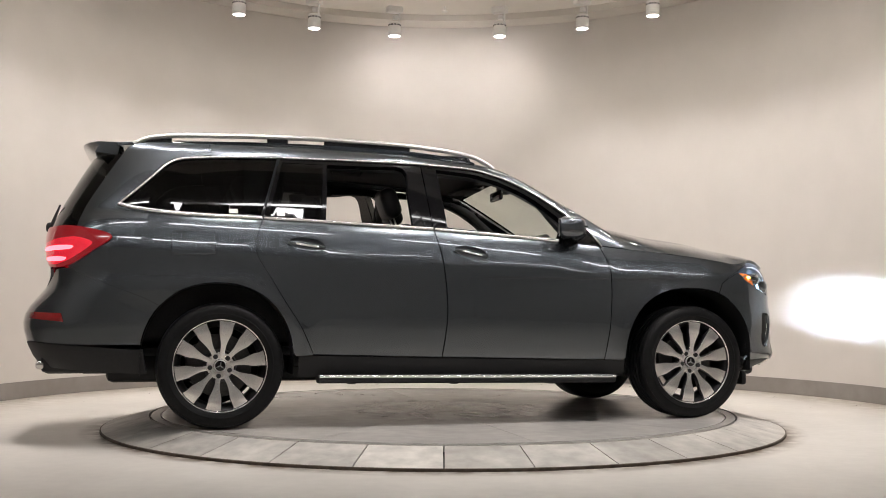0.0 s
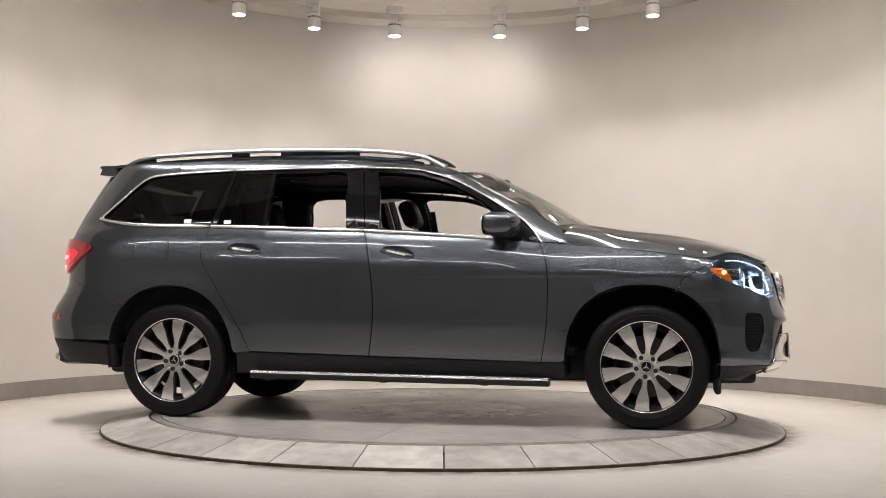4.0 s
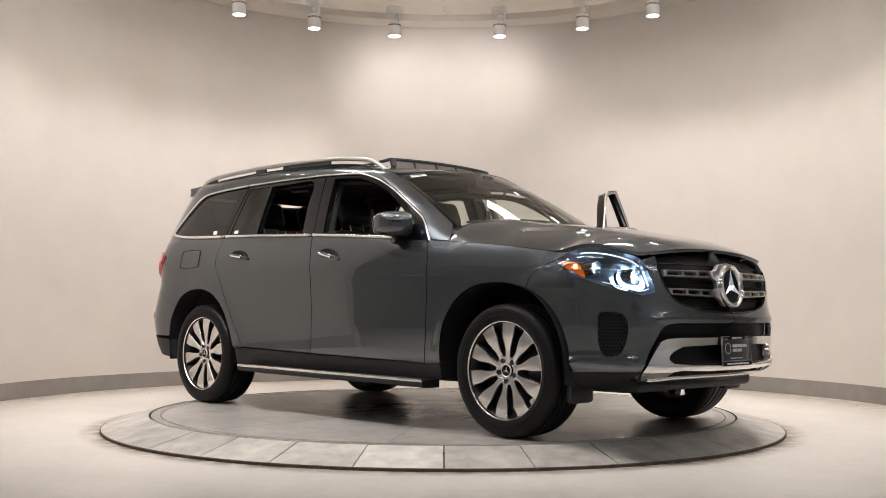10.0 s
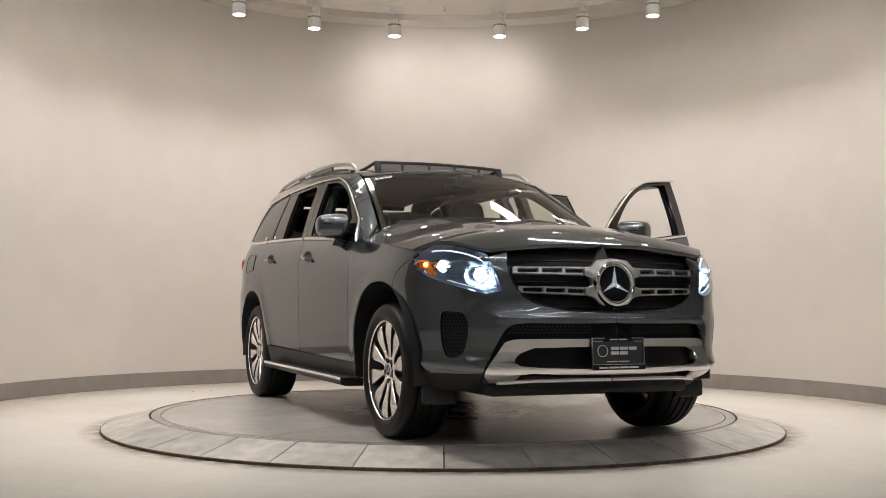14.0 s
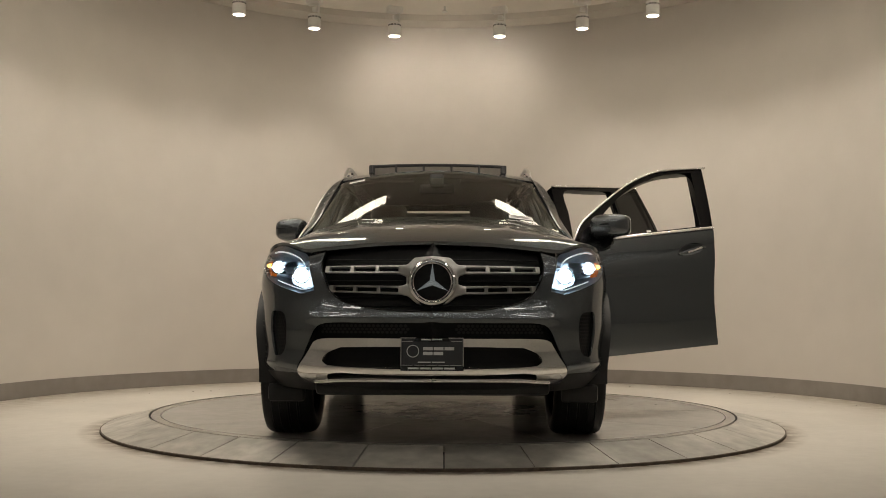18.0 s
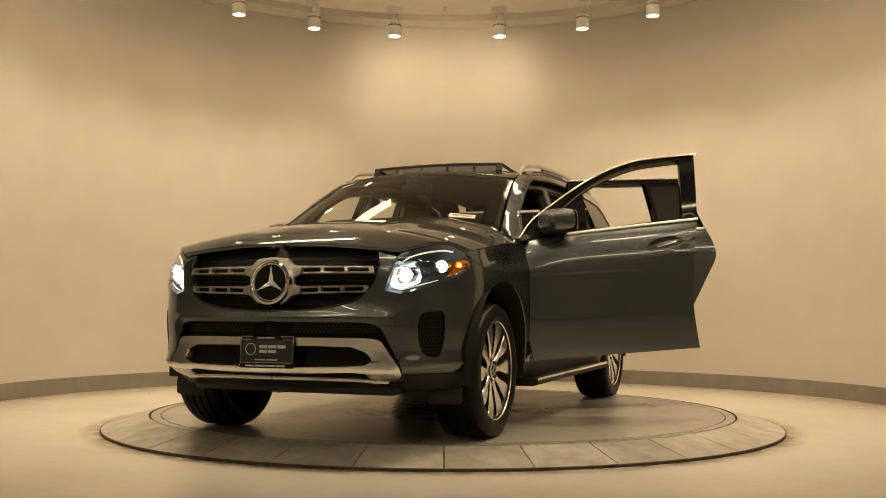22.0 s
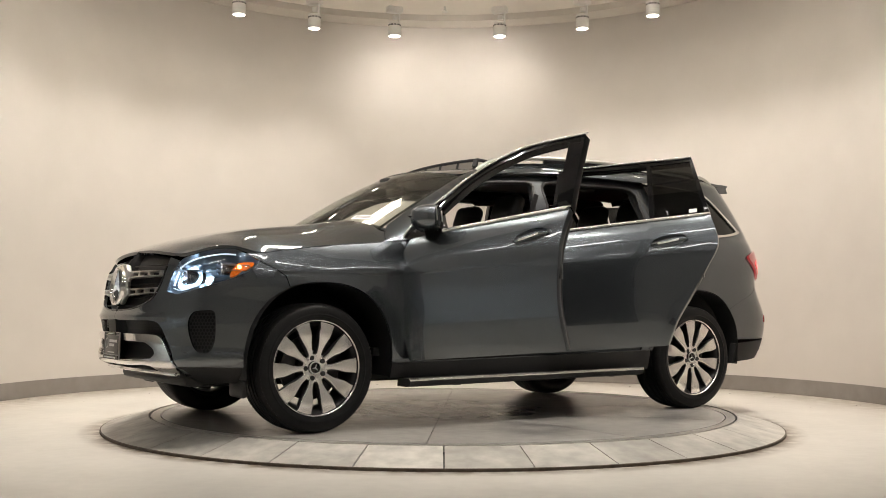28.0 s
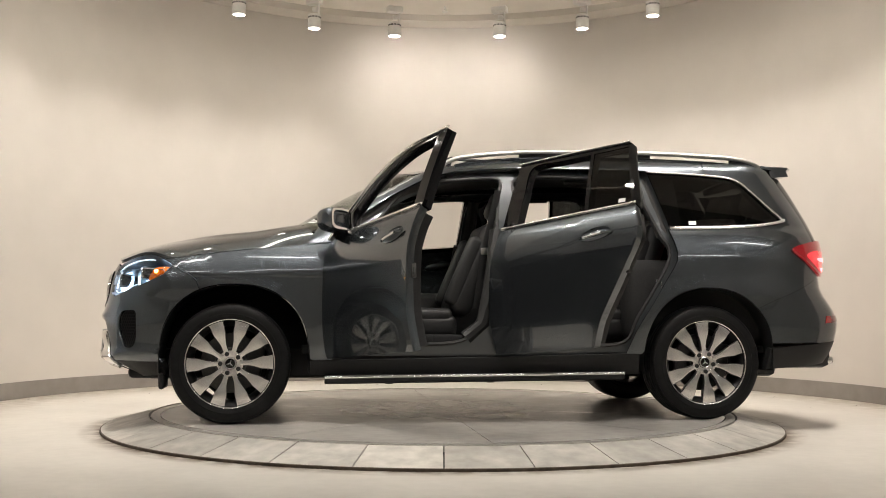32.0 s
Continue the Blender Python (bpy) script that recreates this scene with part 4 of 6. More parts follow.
def side_body(side):
    """Fender, doors, quarter, frame and trim of one side."""
    f = side_surf(side)
    af = [p for p in ARCH_F]
    fender = [(0.889, 1.135), (0.985, 1.126)] + HOOD_EDGE[:6] + [(1.975, 1.019), (1.94, 1.003)] + SEAM_F + [p for p in ARCH_F if p[0] < ARCH_SPLIT[0] - 0.001 and p[1] > 0.40] + [(1.03, 0.392), (0.906, 0.392)] + GAP_F[1:-1]
    panel("front_fender", fender, M_PAINT, car, f, creases=CREASES, label="dark grey metallic front wing")
    quarter = GAP_R[::-1] + [(-1.095, 0.43)] + [p for p in ARCH_R if p[1] > 0.44 and p[0] > REAR_SPLIT[0] + 0.001] + SEAM_R + [(-2.47, 0.957)] \
        + [(-2.365, 0.993), (-2.285, 1.036), (-2.195, 1.122), (-2.286, 1.168), (-2.41, 1.192), (-2.40, 1.30), (-2.345, 1.45), (-2.28, 1.60), (-2.235, 1.685), (-2.18, 1.716)] \
        + [(x, float(roof_z(x))) for x in np.linspace(-2.12, -1.62, 10)] + [(-1.61, 1.650), (-1.70, 1.640), (-1.80, 1.630)] + [(x - 0.012, z + 0.010) for x, z in QUARTER[1:]] + [(-2.18, 1.322), (-1.95, 1.277), (-1.70, 1.262), (-1.40, 1.252)]
    panel("quarter_panel", quarter, M_PAINT, car, f, creases=CREASES[:4], label="dark grey metallic rear quarter", step=0.045, gap=0.0)
    rail = [(0.889, 1.140), (0.985, 1.130), (1.072, 1.121), (1.045, 1.175), (1.008, 1.224)] + [(x, float(roof_z(x))) for x in np.linspace(1.0, -1.61, 51)] + [(-1.61, 1.652)] + [(x, z + 0.010) for x, z in TOP_LINE[::-1] if x > -1.60]
    panel("side_frame", rail, M_PAINT, car, f, gap=0.0, label="grey roof pillar and side rail", step=0.04, rim=0.025)
    glass_out = [(-1.205, 1.646)] + [p for p in TOP_LINE if p[0] < -1.21] + QUARTER[1:] + [(-1.95, 1.285), (-1.70, 1.268), (-1.315, 1.258)]
    panel("quarter_glass", glass_out, M_PRIVACY, car, f, gap=0.001, off=-0.008, flange=0, label="dark tinted quarter window")
    panel("quarter_glass_border", glass_out, M_GLOSSB, car, f, holes=[inset_poly(dense(tidy(glass_out), 0.03), 0.035)], gap=0.001, off=-0.014, flange=0, label="black ceramic border of the pane")
    panel("window_sticker", [(-1.50, 1.286), (-1.448, 1.285), (-1.448, 1.312), (-1.50, 1.313)], M_STICKER, car, f, gap=0, off=-0.006, flange=0, step=0.02, label="small white label on the pane")
    trim_strip("quarter_trim", [(-1.19, 1.648), (-1.50, 1.640), (-1.70, 1.628)] + QUARTER[::5] + [(-2.167, 1.327)], side, 0.013, 0.010, M_TRIM, car, "bright chrome window moulding", off=0.002)
    trim_strip("quarter_belt_trim", [(-2.170, 1.325), (-2.08, 1.305), (-1.93, 1.284), (-1.70, 1.268), (-1.305, 1.257)], side, 0.022, 0.012, M_TRIM, car, "bright chrome waistline moulding", off=0.004)
    # fuel flap joint on the right side only
    if side < 0:
        flap = crv([(-1.828, 1.145), (-1.80, 1.162), (-1.70, 1.168), (-1.60, 1.165), (-1.578, 1.145), (-1.578, 1.05), (-1.60, 1.035), (-1.70, 1.030), (-1.80, 1.028), (-1.826, 1.045)], 4, True)
        panel("fuel_flap", flap, M_PAINT, car, f, gap=0, off=0.0025, flange=0.006, rim=0.015, step=0.04, label="grey fuel flap")
        trim_strip("fuel_flap_joint", [*flap, flap[0]], side, 0.0045, 0.004, M_SEALGAP, car, "dark joint round the fuel flap", n=1, off=0.0015)
    # painted aperture frame behind the doors
    ap_f = crv([(0.90, 0.52), (0.915, 0.80), (0.87, 1.09), (0.726, 1.176), (0.509, 1.454), (0.288, 1.57), (-0.048, 1.612), (-0.195, 1.600), (-0.180, 1.487), (-0.150, 1.20), (-0.124, 0.966), (-0.087, 0.671), (0.0, 0.56), (0.135, 0.495), (0.5, 0.478), (0.82, 0.478)], 4, True)
    ap_r = crv([(-0.310, 1.615), (-0.70, 1.628), (-1.118, 1.622), (-1.181, 1.431), (-1.258, 1.242), (-1.312, 1.129), (-1.270, 0.977), (-1.078, 0.675), (-0.985, 0.50), (-0.70, 0.475), (-0.40, 0.475), (-0.290, 0.55), (-0.26, 0.9), (-0.258, 1.19), (-0.285, 1.45)], 4, True)
    frame_o = [(1.0, 0.41), (1.0, 1.10), (0.95, 1.20)] + [(x, float(roof_z(x)) - 0.03) for x in np.linspace(0.90, -1.40, 30)] + [(-1.42, 1.05), (-1.10, 0.60), (-1.02, 0.41)]
    panel("aperture_frame", frame_o, M_INNERPAINT, car, f, holes=[ap_f, ap_r], gap=0, off=-0.055, flange=0.05, step=0.06, label="grey painted door aperture")
    for loop in (ap_f, ap_r):
        P, N = on_skin(loop, side, -0.062)
        body_part("door_seal", tube([tuple(q) for q in P] + [tuple(P[0])], 0.013, 8), M_SEALGAP, car, "black rubber door seal")
    if side > 0:
        # black strip added to show the dark, shaded gap beside the hinge
        trim_strip("hinge_seal", [(x - 0.025, z) for x, z in GAP_F[::2]], side, 0.064, 0.004, M_SEALGAP, car, "black strip standing in for the shaded hinge gap", off=-0.012, n=2)
    if side < 0:
        # black strips put behind the joints deepen the shade in them
        for gapline in (GAP_F, GAP_M, GAP_R):
            trim_strip("shut_line_seal", gapline[::2], side, 0.030, 0.004, M_SEALGAP, car, "black strip added behind the door joint to darken it", off=-0.016, n=2)
    # sill and running board
    panel("sill", [(1.045, 0.30), (1.045, 0.388), (0.5, 0.396), (-0.2, 0.411), (-1.08, 0.432), (-1.08, 0.30)], M_BLACKP, car, f, gap=0, off=-0.004, flange=0.03, label="black plastic sill", step=0.08)
    xs = np.linspace(-0.96, 0.955, 24)
    zst = lambda x: 0.302 - 0.010 * (x + 0.95)
    vs, fs = [], []
    prof = [(0.86, 0.012), (0.985, 0.014), (1.004, 0.008), (1.008, -0.004), (1.002, -0.026), (0.97, -0.036), (0.86, -0.036)]
    for x in xs:
        for y, dz in prof:
            vs.append((x, side * y, zst(x) + dz))
    k = len(prof)
    for i in range(len(xs) - 1):
        for j in range(k):
            fs.append((i * k + j, i * k + (j + 1) % k, (i + 1) * k + (j + 1) % k, (i + 1) * k + j))
    fs += [tuple(range(k)), tuple((len(xs) - 1) * k + j for j in range(k))]
    bm = bmesh.new()
    bv = [bm.verts.new(v) for v in vs]
    for q in fs:
        bm.faces.new([bv[i] for i in q])
    bmesh.ops.recalc_face_normals(bm, faces=bm.faces)
    sb = body_part("running_board", bm, M_BLACKP, car, "black running board under the doors")
    body_part("running_board_trim", tube([(x, side * 1.002, zst(x) + 0.008) for x in xs], 0.011, 8, 0.8), M_TRIM, sb, "polished strip along the running board")
    for x in (-0.75, -0.1, 0.55):
        body_part("running_board_bracket", bevelled_box((0.05, 0.16, 0.02), (x, side * 0.84, zst(x) - 0.035), 0.006), M_BLACKP, sb)
    # wheel arch liners
    for loop in (arch(1.512, 0.462, 0.486, 2.35, -8, 188, 32, grow=-0.004), arch(-1.555, 0.448, 0.488, 2.2, -8, 188, 32, grow=-0.004)):
        vs, fs = [], []
        for x, z in loop:
            w = float(half_width(x, max(z, 0.4))) - 0.006
            vs += [(x, side * w, z), (x, side * 0.80, z), (x, side * 0.55, z)]
        for i in range(32):
            for j in range(2):
                fs.append((3 * i + j, 3 * i + j + 1, 3 * i + j + 4, 3 * i + j + 3))
        fs.append(tuple(3 * i + 2 for i in range(33)))
        emit("arch_liner", vs, fs, M_BLACKP, car, "black wheel arch liner")
    # roof rail
    pts = crv([(-2.065, 1.722), (-2.0, 1.752), (-1.922, 1.771), (-1.737, 1.787), (-1.182, 1.799), (-0.624, 1.792), (-0.251, 1.776), (0.048, 1.741), (0.16, 1.700), (0.235, 1.655)], 5)
    yy = lambda x: side * (float(roof_y(min(max(x, -2.3), 0.2))) - 0.005)
    rr = body_part("roof_rail", tube([(x, yy(x), z - 0.006) for x, z in pts], 0.015, 12, 0.85), M_SATIN, car, "satin silver roof rail")
    xb = np.linspace(-1.93, 0.10, 30)
    zr2 = np.interp(xb, [p[0] for p in pts], [p[1] for p in pts]) - 0.043
    base = [(x, max(z, float(roof_z(x)) - 0.004)) for x, z in zip(xb, zr2)] + [(x, float(roof_z(x)) - 0.03) for x in xb[::-1]]
    vs = [(x, yy(x) + q * 0.014, z) for x, z in base for q in (-1, 1)]
    k = len(base)
    body = [(2 * i, 2 * i + 1, (2 * i + 3) % (2 * k), (2 * i + 2) % (2 * k)) for i in range(k)] + [tuple(2 * i for i in range(k))[::-1], tuple(2 * i + 1 for i in range(k))]
    emit("roof_rail_base", vs, body, M_PAINT, rr, "grey strip under the rail")
    for x0, x1 in ((-2.03, -1.84), (-1.26, -1.13), (-0.90, -0.34)):
        xs2 = np.linspace(x0, x1, 14)
        zt = np.interp(xs2, [p[0] for p in pts], [p[1] for p in pts]) - 0.018
        zb = np.array([float(roof_z(x)) - 0.02 for x in xs2])
        outline = [(x, z) for x, z in zip(xs2, zt)] + [(x, z) for x, z in zip(xs2[::-1], np.minimum(zb, zt - 0.01)[::-1])]
        body_part("roof_rail_foot", prism(outline, 0.014, 0.002, 1, Matrix.Translation((0, yy((x0 + x1) / 2) - 0.007, 0))), M_GLOSSB, rr, "black rail foot")


for sd in (-1, 1):
    side_body(sd)
for fr in (True, False):
    door(-1, fr)
door(1, True, (0.93, 0.90, 65.0, 3.2))
door(1, False, (-0.165, 0.90, 55.0, 3.1))


# ---- bonnet, roof, screens ----
hood_c = Spline((0.9, 1.292), (1.05, 1.284), (1.27, 1.264), (1.46, 1.242), (1.65, 1.220), (1.84, 1.191), (2.03, 1.150), (2.18, 1.106), (2.28, 1.066), (2.36, 1.022))
hood_d = Spline((0.9, 0.165), (1.3, 0.160), (1.56, 0.155), (1.85, 0.140), (2.0, 0.112), (2.1, 0.102), (2.25, 0.150), (2.4, 0.155))


he = np.array(crv(HOOD_EDGE, 5))
hp = skin(he[:, 0], he[:, 1], -1)
edge_y = Spline(*[(float(p[0]), float(-p[1])) for p in hp[:26:3]], (2.6, 0.86))
edge_z = Spline(*[(float(p[0]), float(p[2]) + 0.002) for p in hp[:26:3]], (2.6, 0.86))


def hood_surf(a, b):
    a, b = np.asarray(a, float), np.asarray(b, float)
    zc = hood_c(a)
    front = zc - hood_d(a) * np.abs(b / 0.9) ** 2.6
    back = zc - (zc - edge_z(a)) * np.abs(b / edge_y(a)) ** (2.6 + 2.2 * smooth((1.45 - a) / 0.45))
    k = smooth((a - 1.82) / 0.2)
    z = back * (1 - k) + front * k + 0.010 * np.exp(-((np.abs(b) - 0.50 + 0.10 * (a - 1.0)) / 0.06) ** 2) * smooth((2.15 - a) / 0.5)
    return np.stack([a, b, z], -1)


hood_xy = [(float(p[0]), float(p[1])) for p in hp]
hood_out = hood_xy[:-1] + [(hood_xy[-1][0], 0.0)] + [(1.165, 0.0), (1.125, -0.45), (1.05, -0.72), (1.013, -0.79), (1.048, -0.845)]
panel("bonnet", hood_out, M_PAINT, car, hood_surf, gap=0.0, step=0.045, flange=0.02, mirror=True, label="grey bonnet with two soft ridges", off=0.0)

WS_TOP, WS_LOW = 0.36, 0.985


def screen_surf(u, v):
    """u across from -1 to 1, v from the cowl up to the roof."""
    u, v = np.asarray(u, float), np.asarray(v, float)
    xs = WS_LOW + (WS_TOP - WS_LOW) * v
    ys = roof_y(xs) - 0.012
    zs = 1.602 + (-0.5483 - 0.0648 * (xs - 0.681)) * (xs - 0.36) - 0.006
    xc = 1.17 + (0.46 - 1.17) * v
    zc = 1.285 + (1.672 - 1.285) * v + 0.02 * np.sin(math.pi * v)
    w = 1 - u * u
    return np.stack([xs + (xc - xs) * w, ys * u, zs + (zc - zs) * w], -1)


def grid_sheet(name, surf, us, vs, material, parent, label="", off=0.0):
    U, V = np.meshgrid(us, vs)
    P = surf(U.ravel(), V.ravel())
    P[:, 2] += off
    n = len(us)
    fs = [(j * n + i, j * n + i + 1, (j + 1) * n + i + 1, (j + 1) * n + i) for j in range(len(vs) - 1) for i in range(n - 1)]
    return emit(name, P, fs, material, parent, label)


grid_sheet("windscreen", screen_surf, np.linspace(-0.985, 0.985, 41), np.linspace(-0.10, 1.0, 27), M_WSCREEN, car, "clear windscreen with a shaded upper edge")
grid_sheet("windscreen_border", screen_surf, np.linspace(-0.99, -0.955, 4), np.linspace(-0.1, 1, 27), M_GLOSSB, car, "black border of the windscreen", -0.004)
grid_sheet("windscreen_border", screen_surf, np.linspace(0.955, 0.99, 4), np.linspace(-0.1, 1, 27), M_GLOSSB, car, "black border of the windscreen", -0.004)
grid_sheet("windscreen_border", screen_surf, np.linspace(-0.955, 0.955, 41), np.linspace(0.95, 1, 4), M_GLOSSB, car, "black border of the windscreen", -0.004)
roof_c = Spline((0.46, 1.676), (0.3, 1.694), (0.0, 1.727), (-0.4, 1.755), (-1.2, 1.780), (-1.8, 1.770), (-2.25, 1.742))


def roof_surf(a, b):
    a, b = np.asarray(a, float), np.asarray(b, float)
    zr = roof_z(a)
    return np.stack([a, b, zr + (roof_c(a) - zr) * (1 - np.minimum(np.abs(b) / roof_y(a), 1) ** 2.2)], -1)


roof_out = [(0.46, 0.0), (0.45, -0.2), (0.42, -0.42), (0.37, -0.60), (0.34, -0.664)] + [(x, -float(roof_y(x))) for x in np.linspace(0.2, -2.16, 30)] + [(-2.20, -0.4), (-2.21, 0.0)]
panel("roof", roof_out, M_PAINT, car, roof_surf, gap=0.0, step=0.08, flange=0.02, mirror=True, label="grey roof panel")
panel("sunroof_glass", [(-0.10, 0.0), (-0.10, -0.46), (-1.30, -0.47), (-1.30, 0.0)], M_GLOSSB, car, roof_surf, gap=0, off=0.006, step=0.12, flange=0.01, mirror=True, label="black glass roof")
# raised wind deflector with its net
defl = body_part("wind_deflector", tube([(0.10 + 0.05 * (1 - (y / 0.49) ** 2), y, 1.757 - 0.006 * (y / 0.49) ** 2) for y in np.linspace(-0.49, 0.49, 25)], 0.011, 8), M_BLACKP, car, "raised black wind deflector of the sunroof")
for y in (-0.485, -0.47, -0.30, -0.10, 0.10, 0.30, 0.47, 0.485):
    x = 0.10 + 0.05 * (1 - (y / 0.49) ** 2)
    body_part("deflector_post", tube([(x, y, 1.755), (x + 0.015, y, 1.70)], 0.009 if abs(y) < 0.46 else 0.016, 6), M_BLACKP, defl)
ys = np.linspace(-0.48, 0.48, 25)
vs = [(0.10 + 0.05 * (1 - (y / 0.49) ** 2) + 0.006 * k, y, 1.752 - 0.055 * k) for y in ys for k in (0, 1)]
emit("deflector_net", vs, [(2 * i, 2 * i + 1, 2 * i + 3, 2 * i + 2) for i in range(24)], M_NET, defl, "fine grey net")
body_part("deflector_arm", tube([(0.10, -0.488, 1.752), (-0.10, -0.49, 1.735), (-0.30, -0.49, 1.728)], 0.012, 8), M_BLACKP, defl)
body_part("deflector_arm", tube([(0.10, 0.488, 1.752), (-0.10, 0.49, 1.735), (-0.30, 0.49, 1.728)], 0.012, 8), M_BLACKP, defl)
# roof spoiler
sec = []
for y in np.linspace(-0.61, 0.61, 25):
    k = 1 - abs(y / 0.61) ** 6
    zt = float(roof_surf(-2.16, y)[2])
    tipx, tipz = -2.29 - 0.09 * k, 1.722 + 0.006 * k
    sec.append([(-2.14, y, zt + 0.004), (-2.24, y, 0.5 * (zt + tipz) + 0.004), (tipx + 0.01, y, tipz + 0.004), (tipx, y, tipz - 0.004), (tipx + 0.02, y, tipz - 0.02), (-2.29, y, 1.662), (-2.16, y, 1.65)])
vs = [p for s in sec for p in s]
fs = [(i * 7 + j, i * 7 + (j + 1) % 7, (i + 1) * 7 + (j + 1) % 7, (i + 1) * 7 + j) for i in range(24) for j in range(7)]
fs += [tuple(range(7)), tuple(24 * 7 + j for j in range(7))]
bm = bmesh.new()
bv = [bm.verts.new(v) for v in vs]
for q in fs:
    bm.faces.new([bv[i] for i in q])
bmesh.ops.recalc_face_normals(bm, faces=bm.faces)
body_part("roof_spoiler", bm, M_PAINT, car, "grey roof spoiler over the tailgate")
right = side_surf(-1)
panel("rear_screen", [(-2.41, 1.205), (-2.36, 1.45), (-2.29, 1.62), (-2.27, 1.65), (S_TAIL, 1.65), (S_TAIL, 1.205)], M_PRIVACY, car, right, gap=0.002, flange=0, off=-0.006, mirror=True, label="dark tinted rear window", step=0.1)
panel("tailgate", [(-2.87, 1.195), (-2.85, 1.05), (-2.80, 0.95), (-2.80, 0.84), (S_TAIL, 0.84), (S_TAIL, 1.195)], M_PAINT, car, right, mirror=True, step=0.08, label="grey tailgate", gap=0.0)
rb = [p for p in ARCH_R[::-1] if p[0] < REAR_SPLIT[0] - 0.001 and p[1] > 0.47] + SEAM_R + [(-2.60, 0.945), (-2.80, 0.84), (S_TAIL, 0.835), (S_TAIL, 0.50), (-2.72, 0.515), (-2.40, 0.50)]
panel("rear_bumper", rb, M_PAINT, car, right, mirror=True, step=0.05, gap=0.0015, label="grey rear bumper")
panel("rear_bumper_apron", [(-1.982, 0.467), (-2.40, 0.497), (-2.72, 0.512), (S_TAIL, 0.497), (S_TAIL, 0.36), (-2.6, 0.36), (-2.30, 0.345), (-1.965, 0.327)], M_BLACKP, car, right, mirror=True, step=0.06, gap=0.001, label="black lower rear apron", flange=0.05)
for sd in (-1, 1):
    f = side_surf(sd)
    tl = panel("tail_lamp", TAIL, M_RED, car, f, gap=0, off=0.018, step=0.03, rim=0.02, flange=0.03, label="lit red tail lamp")
    panel("tail_lamp_glow", crv([(-2.27, 1.092), (-2.36, 1.122), (-2.46, 1.125), (-2.62, 1.115), (-2.78, 1.095), (-2.775, 1.03), (-2.70, 0.982), (-2.58, 0.972), (-2.47, 0.985), (-2.39, 1.01), (-2.31, 1.052)], 3, True), M_REDSOFT, tl, f, gap=0, off=0.0205, step=0.03, flange=0.003, label="softly glowing red field")
    panel("tail_lamp_bar", crv([(-2.40, 1.075), (-2.55, 1.082), (-2.75, 1.078), (-2.76, 1.058), (-2.55, 1.055), (-2.42, 1.056)], 3, True), M_REDGLOW, tl, f, gap=0, off=0.0235, step=0.03, flange=0.004, label="glowing light bar")
    panel("tail_lamp_bar", crv([(-2.45, 1.01), (-2.58, 1.020), (-2.74, 1.018), (-2.72, 1.000), (-2.58, 0.992), (-2.48, 0.992)], 3, True), M_REDGLOW, tl, f, gap=0, off=0.0235, step=0.03, flange=0.004, label="glowing light bar")
    panel("rear_reflector", [(-2.41, 0.632), (-2.43, 0.682), (-2.72, 0.686), (-2.72, 0.652)], M_REFLEX, car, f, gap=0, off=0.004, step=0.04, flange=0.01, label="red rear reflector")
    body_part("exhaust_trim", bevelled_box((0.10, 0.24, 0.055), (-2.545, sd * 0.52, 0.375), 0.02), M_CHROME, car, "chrome exhaust trim")

body_part("rear_wiper", tube([(-2.585, 0.0, 1.235), (-2.56, -0.16, 1.275), (-2.50, -0.42, 1.345)], [0.022, 0.011, 0.006], 8), M_BLACKP, car, "black rear wiper")
body_part("rear_wiper_pivot", bevelled_box((0.07, 0.11, 0.07), (-2.585, 0.0, 1.235), 0.025, 3), M_BLACKP, car, "black rear wiper pivot cover")

# ---- front end ----
fb = SEAM_F[::-1] + [(1.949, 0.923), (2.033, 0.884), (2.122, 0.852), (2.235, 0.820), (2.36, 0.790), (2.438, 0.806), (2.41, 0.895), (2.366, 0.98), (2.46, 1.004)] \
    + GRILLE[-1:5:-1] + [(S_NOSE, 0.696), (S_NOSE, 0.646)] + INTAKE[1:-1] + [(2.30, 0.335), (2.352, 0.385), (2.18, 0.386), (1.955, 0.384)] + [p for p in ARCH_F if p[0] > ARCH_SPLIT[0] + 0.001 and p[1] > 0.384]
panel("front_bumper", fb, M_PAINT, car, right, holes=[VENT], creases=(0.650, 0.660, 0.668, 0.676, 0.688), mirror=True, step=0.04, rim=0.025, gap=0.0015, label="grey front bumper")
panel("bumper_apron", [(1.962, 0.30), (1.957, 0.382), (2.18, 0.384), (2.352, 0.383), (2.42, 0.325), (S_NOSE, 0.325), (S_NOSE, 0.29), (2.3, 0.28)], M_BLACKP, car, right, mirror=True, step=0.06, gap=0.001, flange=0.05, label="black plastic front apron")
for sd in (-1, 1):
    f = side_surf(sd)
    v = panel("bumper_vent", inset_poly(VENT, -0.004), M_BLACKP, car, f, gap=0, off=-0.022, step=0.03, flange=0.0, label="black honeycomb side vent")
    for i in range(8):
        for j in range(12):
            s0, z0 = 2.135 + i * 0.019 + (j % 2) * 0.0095, 0.478 + j * 0.0185
            if poly_inside(np.array([s0]), np.array([z0]), inset_poly(VENT, 0.008))[0]:
                hexa = [(s0 + 0.0078 * math.cos(radians(60 * q + 30)), z0 + 0.0088 * math.sin(radians(60 * q + 30))) for q in range(6)]
                P, N = on_skin(hexa, sd, -0.018)
                emit("vent_cell", [tuple(p) for p in P], [tuple(range(6))], M_MESH, v)
